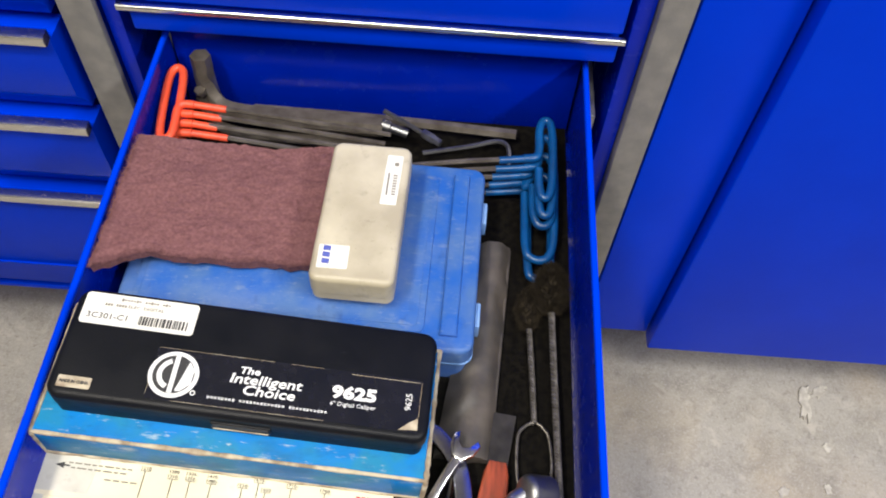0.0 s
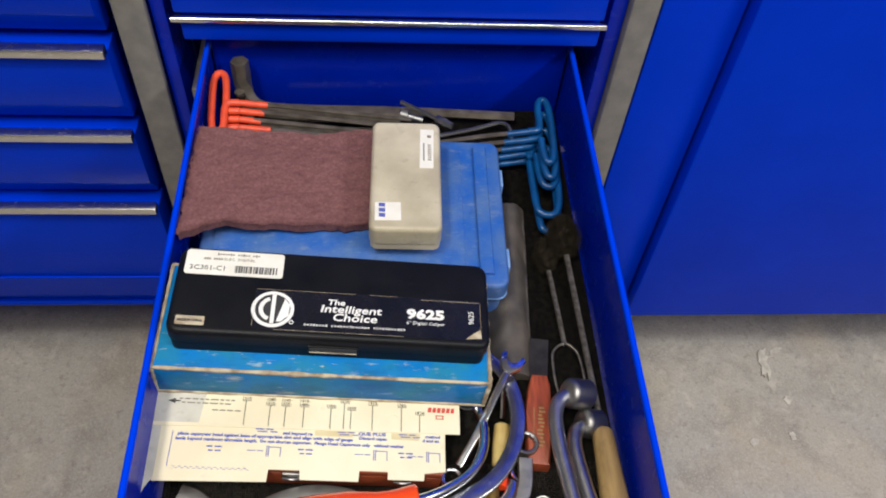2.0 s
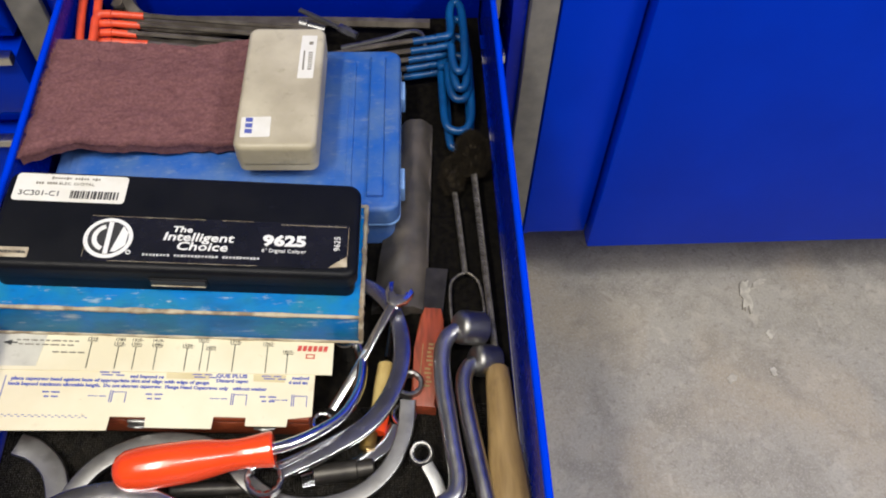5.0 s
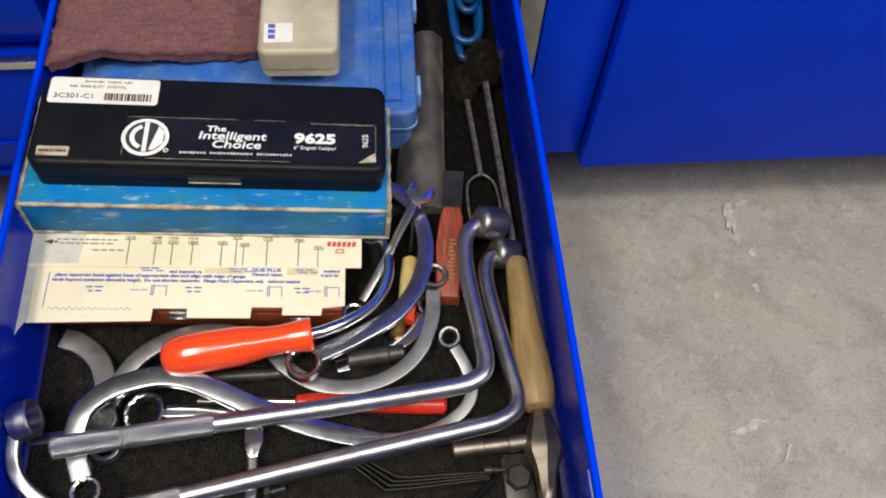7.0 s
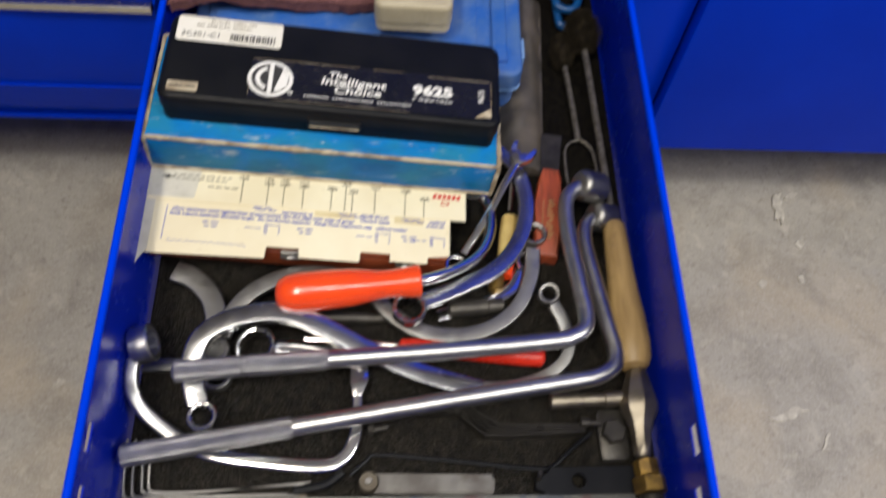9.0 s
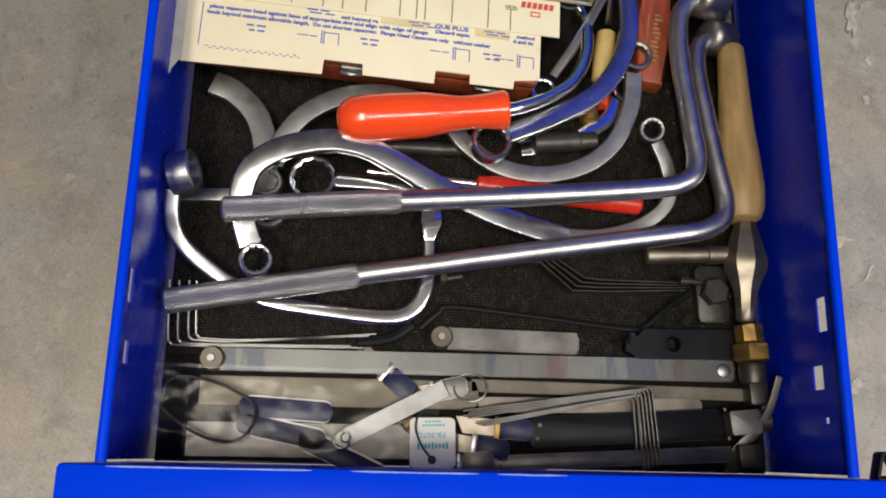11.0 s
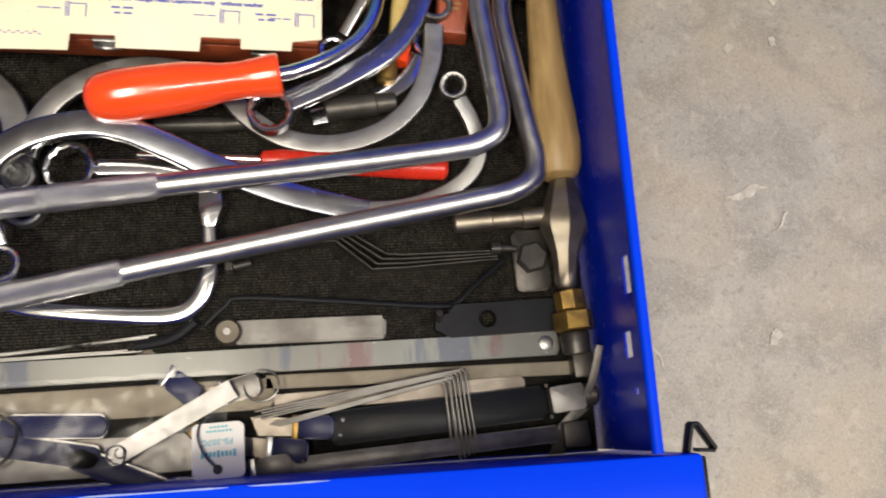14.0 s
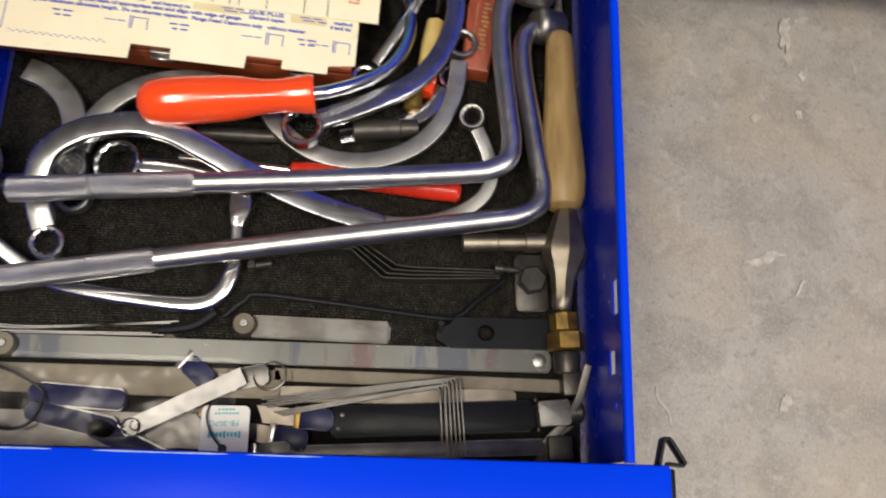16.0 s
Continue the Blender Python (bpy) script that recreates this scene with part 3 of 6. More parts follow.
    mid = np.stack([cx[:, None] + 0.7 * r[:, None] * np.cos(ang), cy[:, None] + 0.7 * r[:, None] * np.sin(ang), np.repeat((BED + 0.0013 + r * 0.7)[:, None], k, 1)], 2)
    low = np.stack([cx[:, None] + r[:, None] * np.cos(ang), cy[:, None] + r[:, None] * np.sin(ang), np.full((n, k), BED + 0.0012)], 2)
    verts = np.concatenate([top[:, None], mid, low], 1).reshape(-1, 3)
    base = np.arange(n)[:, None, None] * (1 + 2 * k)
    i = np.arange(k)
    j = (i + 1) % k
    tris = np.concatenate([np.stack([0 * i, 1 + i, 1 + j], 1), np.stack([1 + i, 1 + k + i, 1 + k + j], 1), np.stack([1 + i, 1 + k + j, 1 + j], 1)])
    me = bpy.data.meshes.new("liner_beading")
    me.from_pydata(verts.tolist(), [], (base + tris[None]).reshape(-1, 3).tolist())
    me.materials.append(BEAD)
    me.polygons.foreach_set("use_smooth", [True] * len(me.polygons))
    be = new("liner_beading", me)
    be.parent = ln
    tagged(be, "fine raised rubber beads", kind="stuff")


def side_locker():
    t = thing("side_locker", "tall glossy blue steel locker with a closed door", "locker", (0.9, 0.9, 0.0))
    part("body", block(0.268, 1.5, 0.6155, 1.2, 0.212, 1.75, 0.002), BLUE, t)
    part("stile", block(0.260, 0.338, FACE - 0.001, 0.615, 0.212, 1.75, 0.0025), BLUE, t)
    dr = part("door", block(0.3405, 1.48, 0.589, 0.614, 0.199, 1.74, 0.003), BLUE, t)
    part("door_handle", block(1.36, 1.40, 0.575, 0.589, 0.9, 1.05, 0.004), ALU, dr, "aluminium door handle")
    for x in (0.34, 1.42):
        for y in (0.86, 1.1):
            c = part("caster", tube([(x - 0.018, y, 0.06), (x + 0.018, y, 0.06)], 0.06, straight=True, n=24), RUBBER, t, "black rubber caster")
            part("fork", block(x - 0.028, x + 0.028, y - 0.03, y + 0.03, 0.125, 0.211, 0.004), STEEL, c)


tool_cabinet()
side_locker()

# ---------------------------------------------------------------- back of the drawer
B = BED + 0.0015


def hex_section(r):
    return [(r * math.cos(math.pi * i / 3), r * math.sin(math.pi * i / 3)) for i in range(6)]


def hex_key(pts, r, label, group="", material=None):
    return solid("hex_key", sweep(pts, hex_section(r), per=6), material or HEXSTEEL, label, "hex key", group)


def loop_key(loop, rod, r, grip, label, group, end):
    """A hex key whose looped grip is dipped in vinyl."""
    t = thing("loop_hex_key", label, "hex key", rod[-1], group)
    part("grip", tube(loop, 0.0034, per=6, n=10), grip, t)
    sl = tube([rod[0], end], 0.0030, straight=True, n=10)
    part("sleeve", sl, grip, t)
    part("rod", sweep(rod, hex_section(r), per=3), HEXSTEEL, t, "dark hexagonal steel rod")


def back_row():
    # big hexagonal key along the back wall
    hex_key([(-0.125, 0.6040, 0.6225), (-0.1248, 0.603, 0.612), (-0.1240, 0.600, 0.596), (-0.119, 0.595, 0.581), (-0.108, 0.590, 0.575), (-0.085, 0.587, 0.574), (-0.03, 0.585, 0.574), (0.026, 0.583, 0.574)], 0.0086, "large oiled steel hex key lying along the drawer back", "loose hex keys")
    hex_key([(-0.1268, 0.589, 0.598), (-0.1262, 0.588, 0.584), (-0.122, 0.585, 0.571), (-0.112, 0.581, 0.562), (-0.08, 0.578, 0.559), (0.02, 0.576, 0.558)], 0.0050, "medium oiled steel hex key under the large one", "loose hex keys")
    hex_key([(-0.09, 0.606, B + 0.010), (0.03, 0.602, B + 0.012), (0.14, 0.594, B + 0.014)], 0.0048, "long oiled steel hex key behind the others", "loose hex keys")
    hex_key([(0.026, 0.594, 0.583), (0.045, 0.585, 0.580), (0.062, 0.576, 0.577), (0.074, 0.570, 0.575)], 0.0022, "small steel hex key lying askew", "loose hex keys", STEEL)
    solid("hex_bit", lathe([(0, 0.0035), (0.001, 0.0042), (0.011, 0.0042), (0.012, 0.0034), (0.018, 0.0034), (0.0185, 0.002)], along((0.060, 0.5775, 0.5775), (0.0785, 0.568, 0.5745)), 6), SATIN, "bright steel hex bit on a thin key", "bit")
    hex_key([(0.061, 0.569, B + 0.011), (0.10, 0.579, B + 0.012), (0.122, 0.585, B + 0.014), (0.131, 0.583, B + 0.014), (0.1345, 0.575, B + 0.013), (0.135, 0.560, B + 0.010)], 0.0021, "thin bent hex key beside the blue keys", "loose hex keys", STEEL)
    solid("hex_bit", lathe([(0, 0.004), (0.001, 0.0055), (0.008, 0.0055), (0.009, 0.004), (0.024, 0.004)], along((0.024, 0.5835, 0.5775), (0.048, 0.5795, 0.572)), 12), STEEL, "short steel bit beside the large hex key", "bit")
    for i, (y, z, dx) in enumerate(((0.561, 0.610, 0.000), (0.5545, 0.606, -0.003), (0.548, 0.602, -0.006), (0.5415, 0.598, 0.003))):
        if i == 0:
            loop = [(-0.122, y, z), (-0.130, y, z), (-0.1334, y - 0.002, z - 0.0005), (-0.1346, y - 0.007, z - 0.0012), (-0.1348, y - 0.026, z - 0.005), (-0.1395, y - 0.032, z - 0.006), (-0.1452, y - 0.024, z - 0.005), (-0.1482, y + 0.022, z + 0.001), (-0.1452, y + 0.035, z + 0.003), (-0.139, y + 0.034, z + 0.003), (-0.1360, y + 0.022, z + 0.002), (-0.1338, y - 0.002, z - 0.0005)]
        else:
            loop = [(-0.122, y, z), (-0.1325, y, z - 0.0005), (-0.1358, y - 0.001, z - 0.003), (-0.1368, y - 0.002, z - 0.010), (-0.1368, y - 0.003, z - 0.028)]
        loop_key(loop, [(-0.122, y, z), (-0.09, y, z - 0.003), (0.035 - 0.004 * i, y - 0.001, z - 0.018)], 0.0021, ORANGEV, "orange vinyl-dipped hex key with a loop grip", "orange loop hex keys", (-0.097 + dx, y, z - 0.003))
    for i, (x, y1, y0, hw, ys) in enumerate(((0.163, 0.596, 0.522, 0.0052, 0.556), (0.163, 0.576, 0.504, 0.0056, 0.546), (0.161, 0.556, 0.493, 0.0082, 0.537), (0.1575, 0.535, 0.460, 0.0112, 0.528), (0.1575, 0.517, 0.442, 0.0090, 0.520))):
        z = 0.598 - 0.0085 * i
        k = (1.114 - z) / 0.534
        y1, y0, ys, x = 0.08 + (y1 - 0.08) * k, 0.08 + (y0 - 0.08) * k, 0.08 + (ys - 0.08) * k, 0.092 + (x - 0.092) * k
        loop = [(x - hw - 0.012, ys, z), (x - hw - 0.003, ys + 0.002, z), (x - hw, ys + 0.008, z), (x - hw, y1 - 0.012, z + 0.002), (x - hw * 0.5, y1 - 0.001, z + 0.003), (x + hw * 0.5, y1 - 0.001, z + 0.003), (x + hw, y1 - 0.012, z + 0.002), (x + hw * 1.1, (y0 + y1) / 2, z), (x + hw, y0 + 0.012, z - 0.004), (x + hw * 0.5, y0 + 0.001, z - 0.006), (x - hw * 0.4, y0 + 0.001, z - 0.006), (x - hw * 0.9, y0 + 0.011, z - 0.004), (x - hw, ys - 0.008, z - 0.002)]
        loop_key(loop, [(x - hw - 0.010, ys, z), (0.10, ys - 0.004, z - 0.003), (0.05 + 0.006 * i, ys - 0.006, max(B + 0.003, z - 0.012))], 0.0021, VBLUE, "blue vinyl-dipped hex key with a loop grip", "blue loop hex keys", (0.124 - 0.002 * i, ys - 0.002, z - 0.002))


back_row()


def blue_case():
    t = thing("blue_plastic_case", "scuffed light blue plastic tool case lying shut", "case", (-0.012, 0.445, B))
    m = pose(-0.014, 0.4485, 0, 0, 0, -1.2)
    part("base", prism(rounded(0.244, 0.156, 0.007), B, 0.578, None, m, 0.001), LTBLUE, t)
    lid = part("lid", soft_block(0.252, 0.162, 0.010, 0.580, 0.5975, 0.0034, m), LTBLUE, t)
    part("seam", prism(rounded(0.2525, 0.1625, 0.009), 0.5782, 0.5798, None, m), LTBLUE_EDGE, t)
    part("raised_panel", prism(rounded(0.205, 0.138, 0.004), 0.5976, 0.5992, None, m @ Matrix.Translation((-0.012, 0, 0)), 0.0008), LTBLUE, lid)
    part("raised_panel", prism(rounded(0.196, 0.129, 0.003), 0.5993, 0.5998, None, m @ Matrix.Translation((-0.012, 0, 0)), 0.0003), LTBLUE, lid)
    part("rib", sweep([tuple(m @ Vector((0.108, -0.07, 0.5985))), tuple(m @ Vector((0.108, 0.07, 0.5985)))], rounded(0.012, 0.004, 0.0015, 3), straight=True), LTBLUE, lid, "scuffed raised rib")
    for y in (-0.045, 0.045):
        part("latch", box(bmesh.new(), (0.004, 0.02, 0.016), m @ Matrix.Translation((0.1275, y, 0.580)), 0.0012), LTBLUE_EDGE, t)


def abrasive_pad():
    nx, ny = 90, 70
    bm = bmesh.new()
    grid = {}
    rnd = random.Random(4)
    for side in (0, 1):
        for i in range(nx + 1):
            for j in range(ny + 1):
                u, v = i / nx, j / ny
                edge = 0.0055 * noise.noise((u * 6, 3.0, v * 0.2)) + 0.002 * noise.noise((u * 30, 1.0, 0))
                edge2 = 0.0018 * noise.noise((9.0, v * 9, 0))
                x = -0.1492 + 0.195 * u + edge2 * (1 if i in (0, nx) else 0.6) + 0.0025 * (1 - u) * v
                front = 0.3925 + 0.019 * min(1, u / 0.16) + 0.008 * u
                y = front + (0.509 + 0.016 * min(1, u / 0.7) - front) * v + edge * (1 - v)
                z = 0.6010 + (0.0085 if side else 0) + 0.0026 * noise.noise((u * 5, v * 4, 7)) * side + 0.0013 * noise.noise((u * 17, v * 13, 5)) * side + 0.0014 * noise.noise((u * 45, v * 36, 2)) * side
                z += 0.002 + 0.020 * max(0, 1 - u / 0.62) ** 1.5
                grid[side, i, j] = bm.verts.new((x, y, z))
    for i in range(nx):
        for j in range(ny):
            bm.faces.new((grid[1, i, j], grid[1, i + 1, j], grid[1, i + 1, j + 1], grid[1, i, j + 1]))
            bm.faces.new((grid[0, i, j], grid[0, i, j + 1], grid[0, i + 1, j + 1], grid[0, i + 1, j]))
    for i in range(nx):
        for j in (0, ny):
            bm.faces.new((grid[0, i, j], grid[0, i + 1, j], grid[1, i + 1, j], grid[1, i, j]))
    for j in range(ny):
        for i in (0, nx):
            bm.faces.new((grid[0, i, j], grid[0, i, j + 1], grid[1, i, j + 1], grid[1, i, j]))
    # loose fibres
    for k in range(9000):
        u, v = rnd.random(), rnd.random()
        if rnd.random() < 0.35:
            v = rnd.choice((0.0, 0.01, 0.02))
        elif rnd.random() < 0.12:
            u = rnd.choice((0.0, 0.006))
        g = grid[1, int(u * nx), int(v * ny)].co
        a = rnd.random() * 6.28
        l = 0.0012 + rnd.random() * 0.0030
        d = Vector((math.cos(a), math.sin(a), 0.35)) * l
        s = Vector((-math.sin(a), math.cos(a), 0)) * 0.00016
        p = g + Vector((rnd.uniform(-1, 1) * 0.001, rnd.uniform(-1, 1) * 0.001, -0.0002))
        bm.faces.new((bm.verts.new(p - s), bm.verts.new(p + s), bm.verts.new(p + d)))
    solid("abrasive_pad", bm, PAD, "maroon non-woven abrasive hand pad with ragged edges", "abrasive pad")


def bearing_box():
    m = pose(0.0270, 0.4490, 0, 0, 0, -1.4)
    t = thing("bearing_box", "grimy beige plastic box with rounded edges", "box", (0.027, 0.449, 0.6140))
    part("base", prism(rounded(0.0560, 0.1180, 0.006), 0.6140, 0.6212, None, m, 0.001), BEIGE, t)
    part("seam", prism(rounded(0.0548, 0.1168, 0.006), 0.6212, 0.6218, None, m), BEIGE, t)
    lid = part("lid", soft_block(0.0575, 0.1195, 0.0070, 0.6218, 0.6400, 0.0042, m), BEIGE, t)
    top = m @ Matrix.Translation((0, 0, 0.6401))
    lab = part("label", prism(rounded(0.0205, 0.0185, 0.001), 0, 0.0002, None, top @ pose(-0.0140, -0.0415, 0, 0, 0, 1.4)), WHITE, lid, "small white label with a blue mark")
    q = top @ pose(-0.0187, -0.0412, 0.0002, 0, 0, 91.4)
    for x in (-0.0044, 0.0008, 0.0060):
        part("print", prism([(x - 0.0020, -0.0025), (x + 0.0018, -0.0025), (x + 0.0022, 0.0025), (x - 0.0016, 0.0025)], 0, 0.0002, None, q), BLUEINK, lab)
    lab = part("label", prism(rounded(0.0115, 0.0445, 0.001), 0, 0.0002, None, top @ pose(0.0172, 0.0275, 0, 0, 0, -1)), WHITE, lid, "narrow white label")
    part("print", bars([(0.0022, -0.013 + 0.0024 * i, 0.0030, 0.0012) for i in range(8)] + [(0.002, 0.014, 0.003, 0.003), (-0.0025, -0.004, 0.0012, 0.020)], top @ pose(0.0172, 0.0275, 0.0002)), GREYINK, lab)


blue_case()
abrasive_pad()
bearing_box()

# ---------------------------------------------------------------- the stack in the middle


def stack(z):
    """The pose of the leaning stack with its own height z."""
    return pose(-0.035, 0.25, 0, 0, 0, -1.8) @ pose(0, 0, 0.5805, 0, 4.0, 0) @ Matrix.Translation((0, 0, z))


def wooden_gauge_box():
    t = thing("wooden_gauge_box", "red-brown varnished wooden gauge box with a small catch", "box", (-0.05, 0.26, B))
    part("base", box(bmesh.new(), (0.203, 0.090, 0.019), stack(-0.0135) @ Matrix.Translation((-0.015, 0.014, 0)), 0.0012), WOODBOX, t)
    lid = part("lid", box(bmesh.new(), (0.203, 0.090, 0.0072), stack(-0.0002) @ Matrix.Translation((-0.015, 0.014, 0)), 0.0012), WOODBOX, t)
    for x in (-0.02, 0.058):
        c = part("catch", box(bmesh.new(), (0.013, 0.0022, 0.010), stack(-0.005) @ Matrix.Translation((x, -0.0322, 0)), 0.0006), STEEL, t, "small worn metal catch")
        part("hook", tube([tuple(stack(-0.004) @ Vector((x - 0.006, -0.0345, 0))), tuple(stack(-0.004) @ Vector((x, -0.036, 0.002))), tuple(stack(-0.004) @ Vector((x + 0.006, -0.0345, 0)))], 0.0011, n=8), STEEL, c)


def gauge_card():
    t = thing("gauge_card", "cream printed bolt gauge card with notched edge and tape", "card", (-0.05, 0.25, 0.585))
    m = stack(0.0037)
    low = [(-0.113, 0.012), (0.088, 0.012), (0.088, -0.029), (0.073, -0.031), (0.0725, -0.0362), (0.047, -0.0362), (0.047, -0.0305), (0.027, -0.0305), (0.0265, -0.0385), (-0.014, -0.0385), (-0.0145, -0.0318), (-0.036, -0.0318), (-0.0365, -0.0408), (-0.113, -0.0425)]
    lower = part("lower_sheet", prism(low, 0, 0.0007, None, m), CARD, t)
    part("upper_sheet", prism([(-0.124, 0.045), (0.099, 0.045), (0.099, -0.0005), (-0.118, -0.0025), (-0.127, 0.002)], 0.0009, 0.0016, None, m), CARD, t)
    part("tape", prism([(-0.113, 0.0), (-0.126, 0.001), (-0.1290, -0.0555), (-0.1185, -0.0550), (-0.1165, -0.0480), (-0.112, -0.040)], 0.0009, 0.0014, None, m), CARDGREY, t, "dirty clear tape")
    part("tape", prism([(-0.085, 0.03), (-0.125, 0.03), (-0.1265, 0.0), (-0.088, 0.0005)], 0.0017, 0.0019, None, m), CARDGREY, t, "dirty clear tape")
    rnd = random.Random(8)
    mm = m @ Matrix.Translation((0, 0, 0.0020))
    for x, y, upper, low_word in ((-0.057, 0.0190, "1210", ""), (-0.0395, 0.0160, "1280", "1310-"), (-0.0285, 0.0160, "1330-", "1350-"), (-0.0153, 0.0160, "1410-", "1480-"), (0.0042, 0.0160, "", "1550-"),
                                  (0.0138, 0.0205, "1610-", ""), (0.0188, 0.0150, "", "1650"), (0.0345, 0.0195, "1710-", ""), (0.0558, 0.0190, "1760-", ""), (0.0692, 0.0135, "", "1810-")):
        part("rule", bars([(x, 0.5 * y, 0.0004, y), (x + 0.0004, y, 0.0066, 0.0003)], mm), BLACKINK, t)
        word = low_word or upper
        lettering("lettering", word, 0.0030, mm @ Matrix.Translation((x + 0.0002, y + 0.0016, 0)), BLACKINK, t, 0.0001, 0, 1.12)
        if upper and low_word:
            lettering("lettering", upper, 0.0030, mm @ Matrix.Translation((x + 0.0002, y + 0.0046, 0)), BLACKINK, t, 0.0001, 0, 1.12)
    part("rule", bars([(-0.008, 0.0305, 0.206, 0.0003), (-0.070, 0.0330, 0.0003, 0.005), (-0.048, 0.0330, 0.0003, 0.005)] + [(-0.02 + 0.022 * i, 0.0318, 0.0003, 0.0025) for i in range(6)], mm), GREYINK, t)
    part("print", bars([(-0.106 + 0.0022 * i, 0.0330, 0.0016, 0.0012) for i in range(6)], mm), BLACKINK, t)
    rows = []
    for y, x0, x1 in ((0.0185, -0.104, -0.066), (0.0155, -0.102, -0.070), (0.0105, -0.080, -0.062)):
        x = x0
        while x < x1:
            w = rnd.choice((0.0025, 0.004, 0.0055))
            rows.append((x + w / 2, y, w, 0.0009))
            x += w + 0.0013
    part("print", bars(rows, mm), GREYINK, t)
    part("arrow", prism([(-0.112, 0.0165), (-0.1065, 0.0185), (-0.1065, 0.0170), (-0.103, 0.0170), (-0.103, 0.0160), (-0.1065, 0.0160), (-0.1065, 0.0145)], 0, 0.0001, None, mm), BLACKINK, t, "printed black arrow")
    for i in range(6):
        x = 0.0765 + 0.0034 * i
        part("print", prism([(x - 0.0013, 0.0160), (x + 0.0011, 0.0160), (x + 0.0017, 0.0198), (x - 0.0007, 0.0198)], 0, 0.0002, None, mm), REDINK, t)
    rows = [(0.084, 0.011, 0.006, 0.0006), (0.084, 0.0135, 0.006, 0.0006), (0.0815, 0.01225, 0.0006, 0.003), (0.0865, 0.01225, 0.0006, 0.003)]
    rows += [(-0.09 + 0.004 * i, 0.0265, 0.003, 0.0008) for i in range(6)] + [(-0.10 + 0.004 * i, 0.0235, 0.003, 0.0008) for i in range(9)]
    part("print", bars(rows, mm), REDINK, t)
    ml = m @ Matrix.Translation((0, 0, 0.0008))
    rows = []
    for cx in (-0.035, 0.040, 0.078):
        rows += [(cx - 0.008, -0.0185, 0.004, 0.0006), (cx - 0.0035, -0.0185, 0.0006, 0.008), (cx - 0.0022, -0.0185, 0.0006, 0.008), (cx + 0.002, -0.0155, 0.008, 0.0005), (cx + 0.006, -0.019, 0.0005, 0.007), (cx - 0.014, -0.0185, 0.006, 0.0005)]
    for cx in (-0.075, -0.012, 0.059):
        rows += [(cx - 0.003, -0.0165, 0.004, 0.0010), (cx + 0.003, -0.0165, 0.005, 0.0010), (cx - 0.002, -0.0195, 0.003, 0.0010), (cx + 0.003, -0.0195, 0.004, 0.0010)]
    rows += [*[(-0.1 + 0.002 * i, -0.0325 + 0.0005 * (-1) ** i, 0.0016, 0.0004) for i in range(26)], (-0.1045, -0.019, 0.0005, 0.026)]
    for cx in (-0.04, 0.018, 0.062):
        rows += [(cx - 0.005, -0.0022, 0.006, 0.0008), (cx + 0.002, -0.0022, 0.005, 0.0008), (cx - 0.003, -0.0040, 0.007, 0.0008), (cx + 0.005, -0.0040, 0.005, 0.0008)]
    part("print", bars(rows, ml), BLUEINK, lower)
    for words, x, y, size, wd in (("place capscrew head against base of appropriate slot and align with edge of gauge", -0.101, -0.0078, 0.0030, 1.24), ("lends beyond maximum allowable length.  Do not shorten capscrew.  Flange Head Capscrews only   without washer", -0.102, -0.0114, 0.0030, 1.13),
                                  ("sed beyond re", -0.0285, -0.0046, 0.0030, 1.2), ("Discard capsc", 0.0255, -0.0062, 0.0030, 1.2), ("d and ex", 0.0715, -0.0062, 0.0030, 1.15), ("method", 0.0735, -0.0030, 0.0030, 1.15), ("QUE PLUS", 0.0250, -0.0028, 0.0034, 1.3)):
        lettering("lettering", words, size, ml @ Matrix.Translation((x, y, 0)), BLUEINK, lower, 0.0001, 0, wd, "LEFT", bold=0.00016)
    for x0, x1, y0, y1 in ((-0.006, 0.021, -0.0055, -0.0012), (0.049, 0.069, -0.0060, -0.0012)):
        part("tape", prism([(x0, y0), (x1, y0 - 0.0003), (x1 + 0.0006, y1), (x0 - 0.0004, y1 + 0.0003)], 0.0008, 0.00095, None, m), AGED, lower, "yellowed tape patch")


def cardboard_box():
    t = thing("cardboard_box", "worn cyan cardboard box with frayed cream edges", "box", tuple(stack(0.006).translation))
    z, h, hx, hy = 0.0056, 0.0352, 0.1194, 0.0445
    m = stack(z) @ Matrix.Translation((-0.0018, 0.0675, 0))
    body = part("body", box(bmesh.new(), (2 * hx - 0.0015, 2 * hy - 0.0015, h - 0.0012), m @ Matrix.Translation((0, 0, h / 2)), 0.0012), CYAN, t)
    part("end_face", box(bmesh.new(), (0.0010, 2 * hy - 0.006, h - 0.004), m @ Matrix.Translation((hx - 0.0006, 0, h / 2)), 0.0004), PAPER, body, "bare worn cardboard end")

    def frayed(a, b, k):
        pts = []
        for i in range(25):
            f = i / 24
            w = 0.65 + 1.1 * abs(noise.noise((f * 13, k * 3.1, 5)))
            q = m @ Vector([a[c] + (b[c] - a[c]) * f for c in range(3)])
            pts.append((*q, w))
        part("frayed_edge", sweep(pts, rounded(0.0030, 0.0028, 0.0008, 2), per=2), PAPER, body, "frayed cream cardboard edge")
    c = [(-hx + 0.0009, -hy + 0.0009), (hx - 0.0009, -hy + 0.0009), (hx - 0.0009, hy - 0.0009), (-hx + 0.0009, hy - 0.0009)]
    for k in range(4):
        frayed((*c[k], h - 0.0010), (*c[(k + 1) % 4], h - 0.0010), k)
        frayed((*c[k], 0.0012), (*c[k], h - 0.0012), k + 4)
        frayed((*c[k], 0.0009), (*c[(k + 1) % 4], 0.0009), k + 8)


